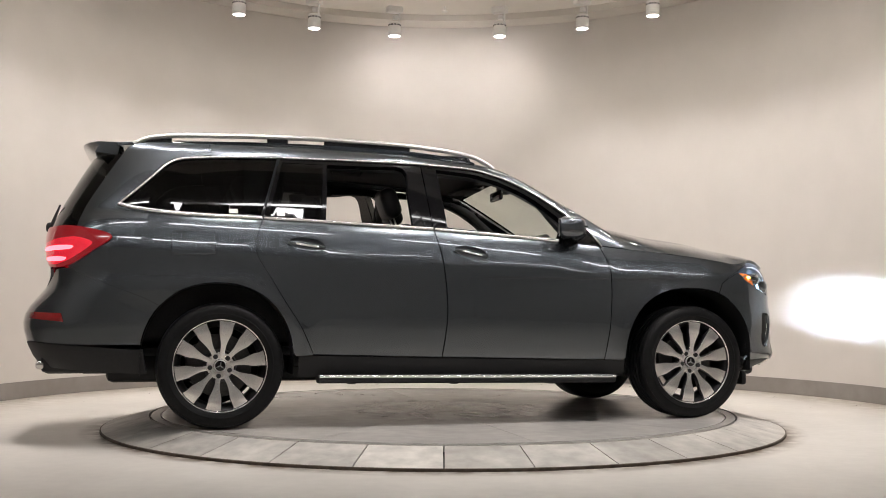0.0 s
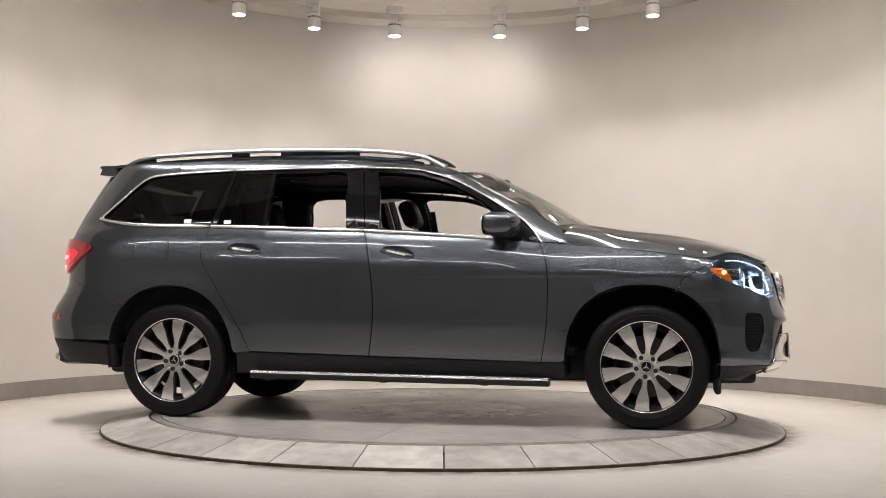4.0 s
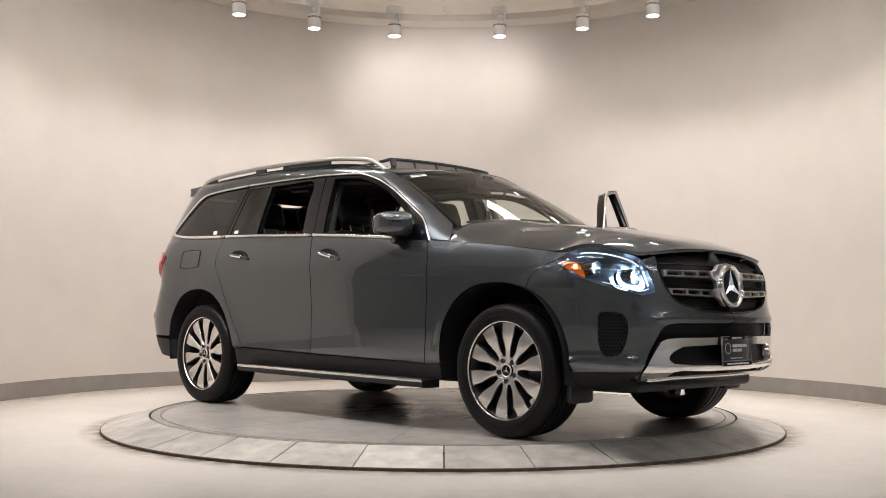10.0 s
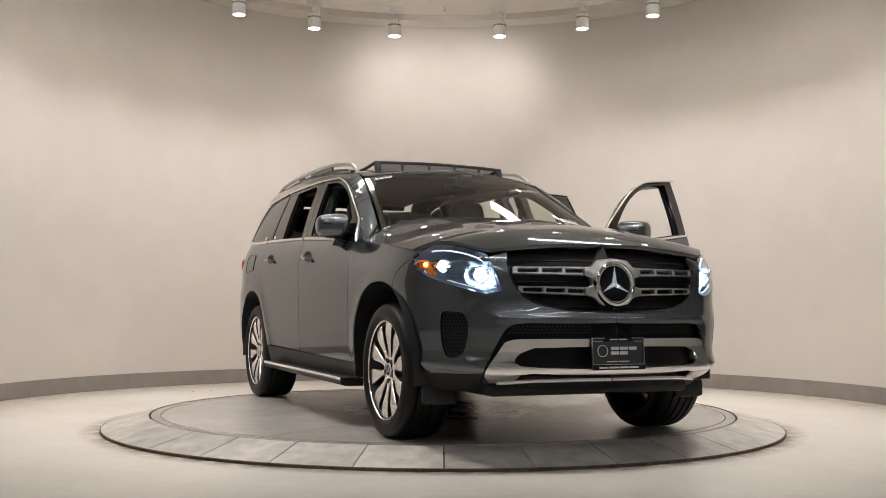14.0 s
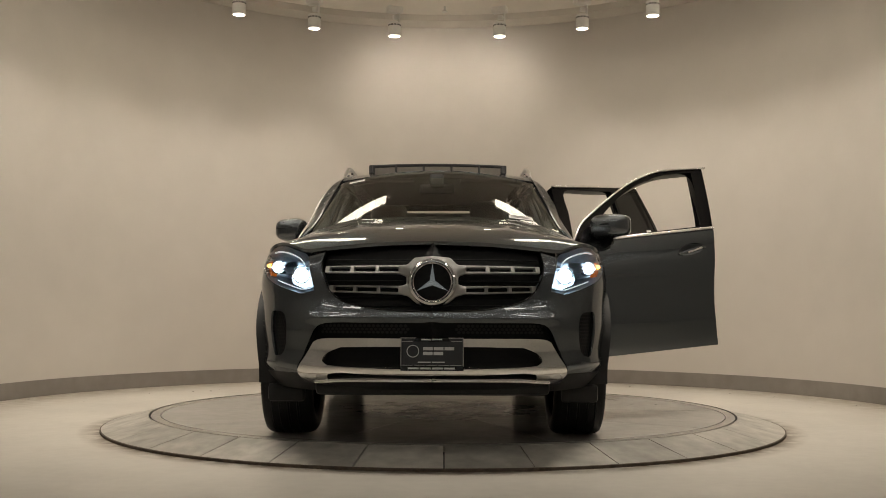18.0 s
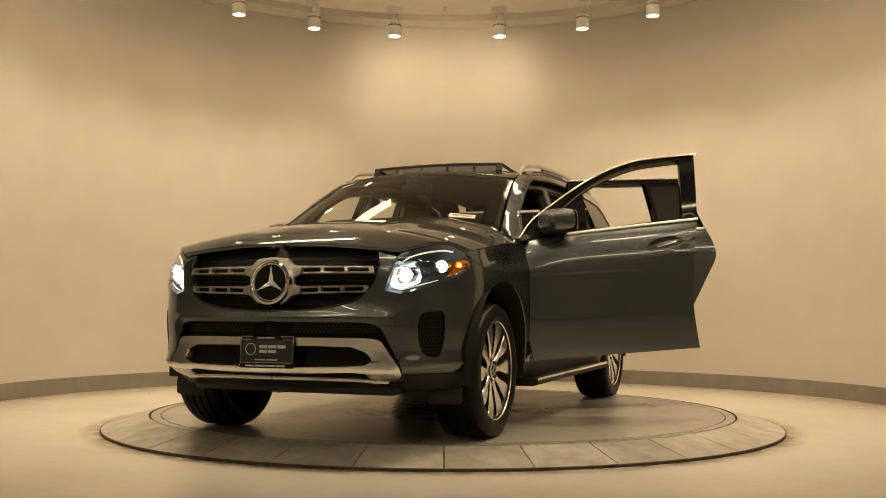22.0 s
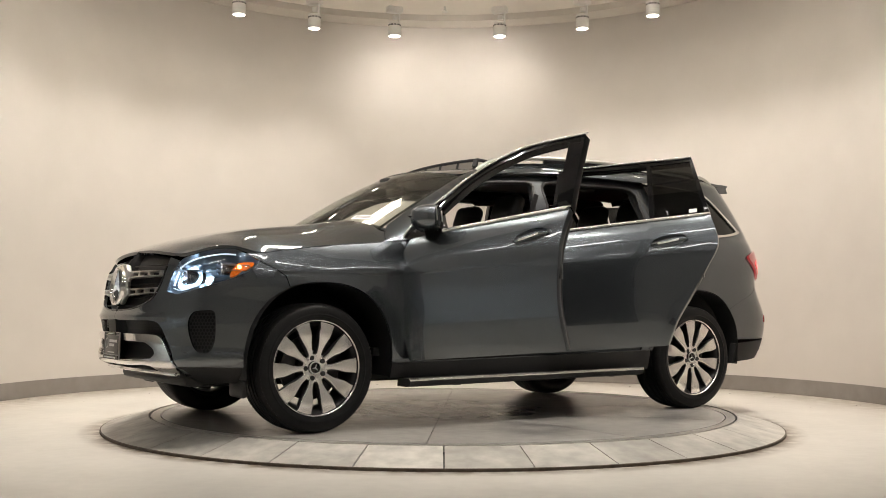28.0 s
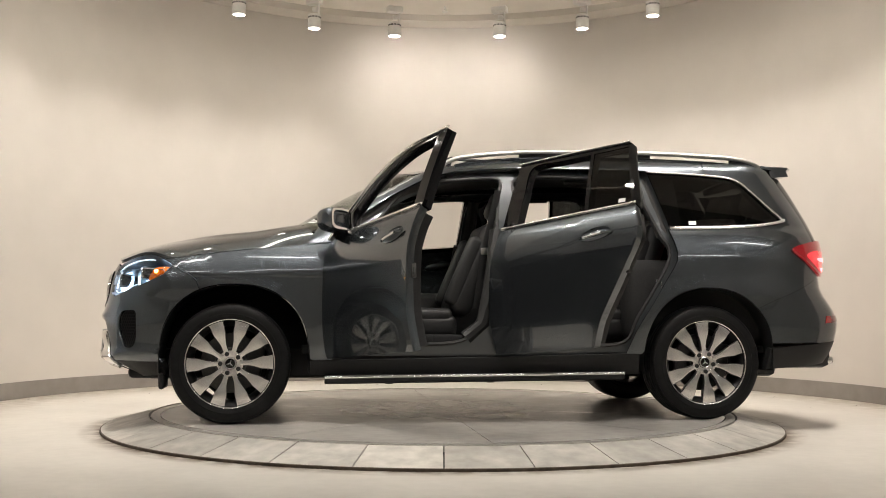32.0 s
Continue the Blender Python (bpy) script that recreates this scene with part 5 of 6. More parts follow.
# grille: mesh back, two double bars, ring and star
grille = panel("grille", [(a, z + 0.014 if z > 0.995 else z) for a, z in GRILLE], M_MESH, car, right, gap=-0.004, off=-0.045, flange=0.0, mirror=True, step=0.06, label="black mesh radiator grille with silver bars")
trim_strip("grille_trim", [(2.462, 0.95), (2.49, 0.86), (2.535, 0.795), (2.60, 0.750), (2.725, 0.719), (2.85, 0.705), (S_NOSE - 0.001, 0.699)], -1, 0.008, 0.006, M_GLOSSB, grille, "thin black lower grille edge", off=0.0)
trim_strip("grille_trim", [(2.462, 0.95), (2.49, 0.86), (2.535, 0.795), (2.60, 0.750), (2.725, 0.719), (2.85, 0.705), (S_NOSE - 0.001, 0.699)], 1, 0.008, 0.006, M_GLOSSB, grille, "thin black lower grille edge", off=0.0)
for sd in (-1, 1):
    f = side_surf(sd)
    for (zi, zo, th, yo) in ((0.911, 0.911, 0.042, 0.545), (0.806, 0.814, 0.042, 0.515)):
        ss = np.linspace(sy(yo, 0.9), sy(0.115, 0.9), 20)
        zz = np.linspace(zo, zi, 20)
        tk = np.linspace(th * 0.75, th, 20)
        outl = [(a, z + t / 2) for a, z, t in zip(ss, zz, tk)] + [(a, z - t / 2) for a, z, t in zip(ss[::-1], zz[::-1], tk[::-1])]
        slots = []
        for q in range(3):
            k0, k1 = 1 + q * 5.6, 5.8 + q * 5.6
            a0, a1 = np.interp([k0, k1], range(20), ss)
            z0, z1 = np.interp([k0, k1], range(20), zz)
            h0 = 0.011
            slots.append([(a0, z0 - h0), (a1, z1 - h0), (a1, z1 + h0), (a0, z0 + h0)])
        panel("grille_bar", outl, M_SATIN, grille, f, holes=slots, gap=0, off=0.004, flange=0.03, step=0.03, rim=0.02, label="satin silver double grille bar")
    for q in range(7):
        z0 = 0.735 + q * 0.04
        ps = [(s, z0) for s in np.linspace(2.52 if z0 < 0.8 else 2.48, S_NOSE, 14)]
        P, N = on_skin(ps, sd, -0.030)
        body_part("grille_slat", tube([tuple(p) for p in P], 0.004, 6), M_MESH, grille)
STAR_X, STAR_Z = 2.405, 0.846
face_x = Matrix.Translation((STAR_X, 0, STAR_Z)) @ Matrix.Rotation(radians(-6), 4, "Y") @ Matrix.Rotation(radians(-90), 4, "Z")
# local frame: y points forward out of the nose, x across
em = body_part("grille_emblem", lathe([(0.096, 0.0), (0.099, 0.016), (0.106, 0.024), (0.117, 0.019), (0.124, -0.002), (0.124, -0.03), (0.094, -0.03)], 64, "Y", True), M_CHROME, grille, "large silver ring emblem", face_x)
body_part("emblem_disc", lathe([(0.0, 0.004), (0.098, 0.004), (0.098, -0.02), (0.0, -0.02)], 48, "Y"), M_MESH, em, "dark glossy emblem disc", face_x)
body_part("emblem_inner_ring", lathe([(0.090, 0.004), (0.093, 0.013), (0.097, 0.013), (0.099, 0.0)], 64, "Y"), M_CHROME, em, "chrome inner ring", face_x)


def star(r, w, h, m, parent, material=None):
    bm = bmesh.new()
    for k in range(3):
        a = radians(90 + 120 * k)
        d, n = Vector((math.cos(a), 0, math.sin(a))), Vector((-math.sin(a), 0, math.cos(a)))
        tip, c = bm.verts.new(d * r + Vector((0, h * 0.5, 0))), bm.verts.new((0, h, 0))
        l, rr = bm.verts.new((d * 0.5 + n * 0.866) * w), bm.verts.new((d * 0.5 - n * 0.866) * w)
        bm.faces.new((c, tip, l))
        bm.faces.new((c, rr, tip))
    bmesh.ops.remove_doubles(bm, verts=bm.verts, dist=1e-5)
    return body_part("emblem_star", bm, material or M_CHROME, parent, "three-pointed silver emblem", m, 5)


star(0.092, 0.016, 0.024, face_x @ Matrix.Translation((0, 0.003, 0)), em, M_STARLIT)
carrier = [(-0.17, 0.085), (-0.125, 0.090), (-0.09, 0.125), (0.0, 0.135), (0.09, 0.125), (0.125, 0.090), (0.17, 0.085), (0.17, 0.045), (0.13, 0.03), (0.13, -0.01), (0.17, -0.022), (0.17, -0.058), (0.12, -0.07), (0.08, -0.105), (0, -0.125), (-0.08, -0.105), (-0.12, -0.07), (-0.17, -0.058), (-0.17, -0.022), (-0.13, -0.01), (-0.13, 0.03), (-0.17, 0.045)]
body_part("emblem_carrier", prism(carrier, 0.03, 0.006, 2, Matrix.Translation((0, -0.032, 0))), M_SATIN, grille, "satin silver emblem carrier", face_x)
# lower intake
intake = panel("lower_intake", INTAKE, M_MESH, car, right, gap=-0.004, off=-0.05, flange=0.0, mirror=True, step=0.06, label="black lower air intake with chrome guard")
for sd in (-1, 1):
    for i in range(20):
        for j in range(3):
            s0, z0 = 2.487 + i * 0.0225 + (j % 2) * 0.01125, 0.592 + j * 0.0165
            if s0 < S_NOSE - 0.004:
                P, N = on_skin([(s0 + 0.0098 * math.cos(radians(60 * q + 30)), z0 + 0.0085 * math.sin(radians(60 * q + 30))) for q in range(6)], sd, -0.040)
                emit("intake_cell", [tuple(p) for p in P], [tuple(range(6))], M_BLACKP, intake)
guard = crv([(S_NOSE, 0.566), (2.80, 0.566), (2.62, 0.566), (2.50, 0.562), (2.455, 0.545)], 3) + crv([(2.397, 0.455), (2.355, 0.385), (2.362, 0.348)], 3) + [(2.43, 0.340), (2.49, 0.352), (2.535, 0.392), (2.60, 0.398)] + [(2.80, 0.390), (S_NOSE, 0.388), (S_NOSE, 0.412), (2.80, 0.416), (2.62, 0.422)] + crv([(2.535, 0.428), (2.505, 0.452), (2.53, 0.49), (2.60, 0.520)], 3) + [(2.80, 0.524), (S_NOSE, 0.524)]
panel("bumper_guard", guard, M_CHROME, car, right, gap=0.0, off=0.010, flange=0.05, mirror=True, step=0.03, rim=0.02, label="polished chrome bumper guard")
panel("guard_lip", [(S_NOSE, 0.350), (2.75, 0.350), (2.50, 0.340), (2.44, 0.330), (2.50, 0.318), (S_NOSE, 0.322)], M_BLACKP, car, right, gap=0, off=0.002, flange=0.03, mirror=True, step=0.03, label="black lower lip under the guard")
for sd in (-1, 1):
    trim_strip("skid_trim", [(2.40, 0.347), (2.47, 0.350), (2.56, 0.358), (2.75, 0.362), (S_NOSE - 0.001, 0.362)], sd, 0.020, 0.012, M_CHROME, car, "chrome strip under the guard", off=0.008)
body_part("front_camera", lathe([(0, 0.012), (0.008, 0.012), (0.014, 0.0), (0.014, -0.02), (0, -0.02)], 20, "Y"), M_GLOSSB, car, "small round front camera", Matrix.Translation((2.392, 0.0, 0.615)) @ Matrix.Rotation(radians(-90), 4, "Z"))
# dealer plate: dark board with unreadable silver bars
PL = Matrix.Translation((2.436, 0.001, 0.488)) @ Matrix.Rotation(radians(-2), 4, "Y") @ Matrix.Rotation(radians(-90), 4, "Z")
plate = body_part("dealer_plate", bevelled_box((0.305, 0.012, 0.158), (0, 0, 0), 0.004), M_PLATEBLK, car, "black dealer plate in a dark frame", PL)
body_part("plate_frame", prism([(-0.156, -0.081), (0.156, -0.081), (0.156, -0.058), (-0.156, -0.058)], 0.006, 0.0015, 1, Matrix.Translation((0, 0.006, 0))), M_GLOSSB, plate, "dark lower plate frame", PL)
body_part("plate_frame", prism([(-0.09, 0.064), (0.09, 0.064), (0.08, 0.082), (-0.08, 0.082)], 0.006, 0.0015, 1, Matrix.Translation((0, 0.006, 0))), M_GLOSSB, plate, "dark upper plate frame", PL)
for (x0, x1, z0, z1) in ((-0.045, 0.115, 0.020, 0.036), (-0.045, 0.060, -0.004, 0.012), (-0.07, 0.07, -0.042, -0.036), (-0.12, 0.12, -0.074, -0.065), (-0.055, 0.055, 0.069, 0.076), (-0.150, 0.150, -0.055, -0.0525), (-0.150, -0.095, 0.0625, 0.0645), (0.095, 0.150, 0.0625, 0.0645)):
    for q in range(max(1, int((x1 - x0) / 0.05))):
        k = max(1, int((x1 - x0) / 0.05))
        a, b = x0 + (x1 - x0) * q / k, x0 + (x1 - x0) * (q + 0.90 if k > 1 else q + 1) / k
        body_part("plate_bar", prism([(-b, z0), (-a, z0), (-a, z1), (-b, z1)], 0.0015, 0, 1, Matrix.Translation((0, 0.0125 if z0 < -0.06 or z0 > 0.065 else 0.0062, 0))), M_PLATETXT, plate, "", PL)
for (x0, x1, z0, z1) in ((-0.155, 0.155, -0.083, -0.080), (-0.155, 0.155, 0.079, 0.082), (-0.156, -0.1525, -0.082, 0.082), (0.1525, 0.156, -0.082, 0.082)):
    body_part("plate_edge", prism([(x0, z0), (x1, z0), (x1, z1), (x0, z1)], 0.009, 0, 1, Matrix.Translation((0, 0.0, 0))), M_SATIN, plate, "", PL)
body_part("plate_ring", lathe([(0.027, 0.0), (0.027, 0.002), (0.031, 0.002), (0.031, 0.0)], 32, "Y"), M_PLATETXT, plate, "silver ring mark", PL @ Matrix.Translation((0.095, 0.0065, 0.015)))


# ---- headlamps ----
def headlamp(side):
    f = side_surf(side)
    lamp = panel("headlamp", inset_poly(dense(tidy(LAMP_F), 0.02), -0.003), M_LAMPBOWL, car, f, gap=0, off=-0.225, flange=-0.223, step=0.03, rim=0.02, label="lit headlamp with clear lens and dark housing")
    lens = panel("headlamp_lens", LAMP_F, M_CLEAR, lamp, f, gap=0, off=0.001, flange=0, step=0.03, rim=0.02, label="clear curved lens")
    lens.visible_shadow = False
    panel("amber_marker", crv([(1.925, 0.975), (2.005, 0.972), (2.035, 0.945), (2.055, 0.890), (1.995, 0.916), (1.945, 0.945)], 3, True), M_AMBER, lamp, f, gap=0, off=-0.018, flange=0.03, step=0.02, rim=0.015, label="amber side marker")
    P, N = on_skin([(2.005, 0.945)], side, -0.012)
    bm = bmesh.new()
    bmesh.ops.create_uvsphere(bm, u_segments=12, v_segments=8, radius=0.012)
    body_part("amber_bulb", bm, M_AMBERGLOW, lamp, "glowing amber bulb", Matrix.Translation(P[0]))
    # brow of small white daylight lamps and lower light guide
    trim_strip("daylight_strip", [(2.03, 1.016), (2.10, 1.020), (2.20, 1.008), (2.30, 0.980), (2.352, 0.945)], side, 0.006, 0.006, M_DRL, lamp, "row of white daylight lamps", off=-0.012)
    trim_strip("daylight_strip", [(2.375, 0.955), (2.392, 0.90), (2.412, 0.84)], side, 0.008, 0.008, M_DRL, lamp, "white daylight strip", off=-0.03)
    trim_strip("daylight_strip", [(2.41, 0.825), (2.35, 0.812), (2.25, 0.836), (2.15, 0.862)], side, 0.005, 0.006, M_DRL, lamp, "white daylight strip", off=-0.025)
    panel("reflector", crv([(2.20, 0.955), (2.27, 0.975), (2.34, 0.955), (2.39, 0.87), (2.385, 0.83), (2.33, 0.822), (2.25, 0.85)], 3, True), M_REFLECT, lamp, f, gap=0, off=-0.16, flange=0.01, step=0.03, label="bright reflector")
    hole = [(2.325 + 0.050 * math.cos(radians(q)), 0.885 + 0.042 * math.sin(radians(q))) for q in range(0, 360, 30)]
    panel("reflector_glow", crv([(2.235, 0.900), (2.27, 0.955), (2.34, 0.960), (2.385, 0.905), (2.405, 0.84), (2.36, 0.815), (2.30, 0.830), (2.25, 0.850)], 3, True), M_GLOWBOWL, lamp, f, holes=[hole], gap=0, off=-0.050, flange=0.01, step=0.03, label="glowing reflector bowl")
    for s0, z0, r in ((2.325, 0.885, 0.040), (2.12, 0.932, 0.033)):
        P = skin(s0, z0, side)
        at = Matrix.Translation((P[0] - 0.034, P[1] - side * 0.020, P[2])) @ Matrix.Rotation(radians(-90), 4, "Z")
        deep = 0.03
        proj = body_part("projector", lathe([(r, 0.020), (r * 1.1, 0.016), (r * 1.1, -0.06 - deep), (r * 0.98, -0.06 - deep), (r * 0.98, 0.018)], 32, "Y", True), M_LAMPBLK, lamp, "round projector barrel", at)
        half = lambda z0, sg: [(math.sqrt(max((r * 0.97) ** 2 - z * z, 0)), z) for z in np.linspace(z0, sg * r * 0.96, 7)] + [(-math.sqrt(max((r * 0.97) ** 2 - z * z, 0)), z) for z in np.linspace(sg * r * 0.96, z0, 7)]
        for z0, sg, lab in ((0.0015, 1, "white-hot upper shutter"), (-0.0095, -1, "white-hot lower shutter")):
            body_part("projector_slit", prism(half(z0, sg), 0.004, 0, 1, at @ Matrix.Translation((0, 0.016 - deep, 0))), M_HOT, proj, lab)
        body_part("projector_glow", bevelled_box((0.044, 0.004, 0.006), (0, -0.034 - deep, 0.0), 0), M_BEAM, proj, "white-hot lamp source", at)
        body_part("projector_back", lathe([(0, -0.055 - deep), (r, -0.055 - deep), (r, -0.06 - deep), (0, -0.06 - deep)], 24, "Y"), M_HOT, proj, "", at)
        dome = lathe([(0.0, 0.040), (r * 0.5, 0.037), (r * 0.85, 0.030), (r * 0.97, 0.024)], 28, "Y")
        d = body_part("projector_lens", dome, M_CLEAR, proj, "round glass lens", at)
        d.visible_shadow = False
        body_part("projector_ring", lathe([(r * 0.98, 0.019), (r * 1.12, 0.023), (r * 1.14, 0.014), (r * 1.0, 0.014)], 32, "Y", True), M_REFLECT, proj, "bright ring round the lens", at)


for sd in (-1, 1):
    headlamp(sd)


# ---- wheels ----
def wheel_meshes():
    out = {}
    R, T = 0.378, 0.105
    # tyre carcass with four grooves, shoulders and rounded walls
    prof = [(0.262, -0.098), (0.270, -0.112), (0.290, -0.122), (0.318, -0.126), (0.340, -0.124), (0.356, -0.118), (0.366, -0.110), (0.3715, -0.100), (0.375, -0.088)]
    for gy in (-0.062, -0.021, 0.021, 0.062):
        prof += [(0.377, gy - 0.006), (0.368, gy - 0.004), (0.368, gy + 0.004), (0.377, gy + 0.006)]
    prof += [(0.375, 0.088), (0.3715, 0.100), (0.366, 0.110), (0.356, 0.118), (0.340, 0.124), (0.318, 0.126), (0.290, 0.122), (0.270, 0.112), (0.262, 0.098)]
    out["tyre"] = lathe([(r - 0.0035 * float(smooth((r - 0.30) / 0.06)), y * (1.0 if y < 0 else 1.28)) for r, y in prof], 96)
    bm = bmesh.new()
    # tread blocks on both shoulders and sidewall ribs
    for k in range(100):
        a = 2 * math.pi * k / 100
        for sg in (-1, 1):
            b = bevelled_box((0.013, 0.034, 0.009), (0, 0, 0), 0.002, 1)
            bmesh.ops.rotate(b, cent=(0, 0, 0), matrix=Matrix.Rotation(radians(-sg * 28), 3, "X"), verts=b.verts)
            bmesh.ops.translate(b, vec=(0, 0.130 if sg > 0 else -0.1015, 0.3605), verts=b.verts)
            bmesh.ops.rotate(b, cent=(0, 0, 0), matrix=Matrix.Rotation(a, 3, "Y"), verts=b.verts)
            me = bpy.data.meshes.new("tmp")
            b.to_mesh(me)
            b.free()
            bm.from_mesh(me)
            bpy.data.meshes.remove(me)
    out["tread"] = bm
    out["bead"] = lathe([(0.300, -0.1262), (0.304, -0.1285), (0.308, -0.1285), (0.312, -0.1268)], 96)
    # barrel and lip; outward is -y
    out["wheel"] = lathe([(0.262, 0.10), (0.245, 0.09), (0.232, 0.05), (0.228, -0.02), (0.240, -0.06), (0.252, -0.085), (0.262, -0.098), (0.272, -0.110), (0.276, -0.113), (0.277, -0.109), (0.270, -0.097)], 96)
    out["lip"] = lathe([(0.268, -0.1095), (0.271, -0.114), (0.2745, -0.115), (0.2765, -0.1115)], 96)
    # one broad paddle spoke along +z
    wid = [(0.060, 0.0170), (0.085, 0.0140), (0.110, 0.0145), (0.135, 0.0185), (0.160, 0.0255), (0.185, 0.0335), (0.205, 0.0375), (0.225, 0.0385), (0.246, 0.0410), (0.258, 0.0450), (0.268, 0.0520)]
    dep = lambda r: -0.088 - 0.016 * smooth((r - 0.06) / 0.16) + 0.004 * smooth((r - 0.235) / 0.03)
    bm, rows = bmesh.new(), []
    for r, w in wid:
        y = float(dep(r))
        rows.append([bm.verts.new(q) for q in ((-w * 0.80, y + 0.055, r), (-w - 0.002, y + 0.004, r), (-w, y, r), (-w * 0.5, y - 0.0015, r), (0, y - 0.001, r), (w * 0.5, y - 0.0015, r), (w, y, r), (w + 0.002, y + 0.004, r), (w * 0.80, y + 0.055, r))])
    for a, b in zip(rows, rows[1:]):
        for k in range(8):
            bm.faces.new((a[k], a[k + 1], b[k + 1], b[k]))
    bm.faces.new(rows[0])
    bm.faces.new(rows[-1][::-1])
    bmesh.ops.recalc_face_normals(bm, faces=bm.faces)
    out["spoke"] = bm
    bm, rows = bmesh.new(), []
    for r, w in wid:
        y = float(dep(r)) + 0.006
        rows.append([bm.verts.new(q) for q in ((-w * 0.82, y + 0.052, r), (-w - 0.0035, y, r), (w + 0.0035, y, r), (w * 0.82, y + 0.052, r))])
    for a, b in zip(rows, rows[1:]):
        for k in range(4):
            j = (k + 1) % 4
            bm.faces.new((a[k], a[j], b[j], b[k]))
    bmesh.ops.recalc_face_normals(bm, faces=bm.faces)
    out["spoke_side"] = bm
    out["hub"] = lathe([(0.0, -0.078), (0.040, -0.080), (0.072, -0.0875), (0.080, -0.086), (0.084, -0.07), (0.084, -0.02)], 60)
    out["centre_cap"] = lathe([(0.0, -0.092), (0.030, -0.091), (0.036, -0.088), (0.038, -0.082), (0.038, -0.07)], 40)
    out["cap_ring"] = lathe([(0.030, -0.0925), (0.033, -0.095), (0.036, -0.092), (0.037, -0.086)], 40)
    out["bolt_hole"] = lathe([(0.0, -0.0915), (0.0130, -0.0915), (0.0145, -0.0885), (0.0145, -0.07)], 16)
    out["brake_disc"] = lathe([(0.08, 0.01), (0.185, 0.01), (0.188, 0.006), (0.188, -0.016), (0.185, -0.02), (0.10, -0.02), (0.09, -0.045), (0.0, -0.045)], 48)
    return out


WHEEL_PARTS = wheel_meshes()
WHEEL_DATA = {}
for key, bm in WHEEL_PARTS.items():
    me = bpy.data.meshes.new(key)
    for fc in bm.faces:
        fc.smooth = True
    for ed in bm.edges:
        ed.smooth = len(ed.link_faces) == 2 and ed.calc_face_angle(0) < radians(32)
    bm.to_mesh(me)
    bm.free()
    me.materials.append({"tyre": M_RUBBER, "tread": M_RUBBER, "bead": M_RUBBER, "wheel": M_RIMDARK, "lip": M_RIMFACE, "spoke": M_RIMFACE, "spoke_side": M_RIMDARK, "hub": M_RIMFACE,
                         "centre_cap": M_GLOSSB, "cap_ring": M_SATIN, "bolt_hole": M_BOLT, "brake_disc": M_STEEL}[key])
    WHEEL_DATA[key] = me
STAR_MESH = None


def wheel(x, side, phase):
    global STAR_MESH
    w = new("wheel", WHEEL_DATA["wheel"])
    w.parent = car
    w.matrix_basis = Matrix.Translation((x - PIVOT[0], side * (HUB_Y - 0.090) - PIVOT[1], WHEEL_Z)) @ (Matrix() if side < 0 else Matrix.Rotation(math.pi, 4, "Z")) @ Matrix.Rotation(radians(phase), 4, "Y")
    tagged(w, "five-lug alloy wheel with ten polished paddle spokes")

    def sub(key, label="", m=None):
        o = new(key, WHEEL_DATA[key])
        o.parent = w
        if m is not None:
            o.matrix_basis = m
        return tagged(o, label)

    sub("tyre", "black road tyre")
    tagged(sub("tread", "shoulder tread blocks"), kind="stuff")
    sub("bead", "raised rib on the tyre wall")
    sub("lip", "polished rim lip")
    for k in range(10):
        sub("spoke", "polished paddle spoke" if k == 0 else "", Matrix.Rotation(radians(36 * k), 4, "Y"))
        sub("spoke_side", "", Matrix.Rotation(radians(36 * k), 4, "Y"))
    sub("hub", "polished wheel hub")
    sub("centre_cap", "black centre cap")
    sub("cap_ring", "silver cap ring")
    for k in range(5):
        a = radians(72 * k - 18)
        sub("bolt_hole", "", Matrix.Translation((0.061 * math.cos(a), 0.0, 0.061 * math.sin(a))))
    sub("brake_disc", "steel brake disc")
    if STAR_MESH is None:
        o = star(0.026, 0.006, 0.005, Matrix.Translation(PIVOT), w, M_SATIN)
        o.name = "cap_star"
        o["label"] = "small silver cap mark"
        for v in o.data.vertices:
            v.co = (v.co.x, -0.0905 - v.co.y, v.co.z)
        o.data.flip_normals()
        STAR_MESH = o.data
    else:
        o = new("cap_star", STAR_MESH)
        o.parent = w
    # caliper stands still behind the spokes
    body_part("brake_caliper", bevelled_box((0.10, 0.09, 0.20), (0, 0, 0), 0.02, 2, Matrix.Translation((x - 0.15, side * 0.80, WHEEL_Z + 0.02)) @ Matrix.Rotation(radians(-8), 4, "Y")), M_STEEL, car, "grey brake caliper")


wheel(WHEEL_X, -1, 6)
wheel(-WHEEL_X, -1, 8)
wheel(WHEEL_X, 1, 16)
wheel(-WHEEL_X, 1, -5)

# ---- fittings in the open doorways and on the open doors ----
DOOR_F = Matrix.Translation((0.93, 0.912, 0.004)) @ Matrix.Rotation(radians(-65.0), 4, "Z") @ Matrix.Rotation(radians(3.2), 4, "Y") @ Matrix.Translation((-0.93, -0.90, 0))
DOOR_R = Matrix.Translation((-0.165, 0.924, 0.008)) @ Matrix.Rotation(radians(-55.0), 4, "Z") @ Matrix.Rotation(radians(3.1), 4, "Y") @ Matrix.Translation((0.165, -0.90, 0))
for m, x, z in ((DOOR_F, -0.163, 0.86), (DOOR_R, -1.235, 0.90)):
    body_part("door_latch", bevelled_box((0.012, 0.032, 0.08), (x, 0.915, z), 0.004), M_STEEL, car, "grey steel door latch", m)
    body_part("latch_slot", bevelled_box((0.014, 0.014, 0.04), (x - 0.002, 0.915, z), 0.003), M_SLOT, car, "dark latch slot", m)
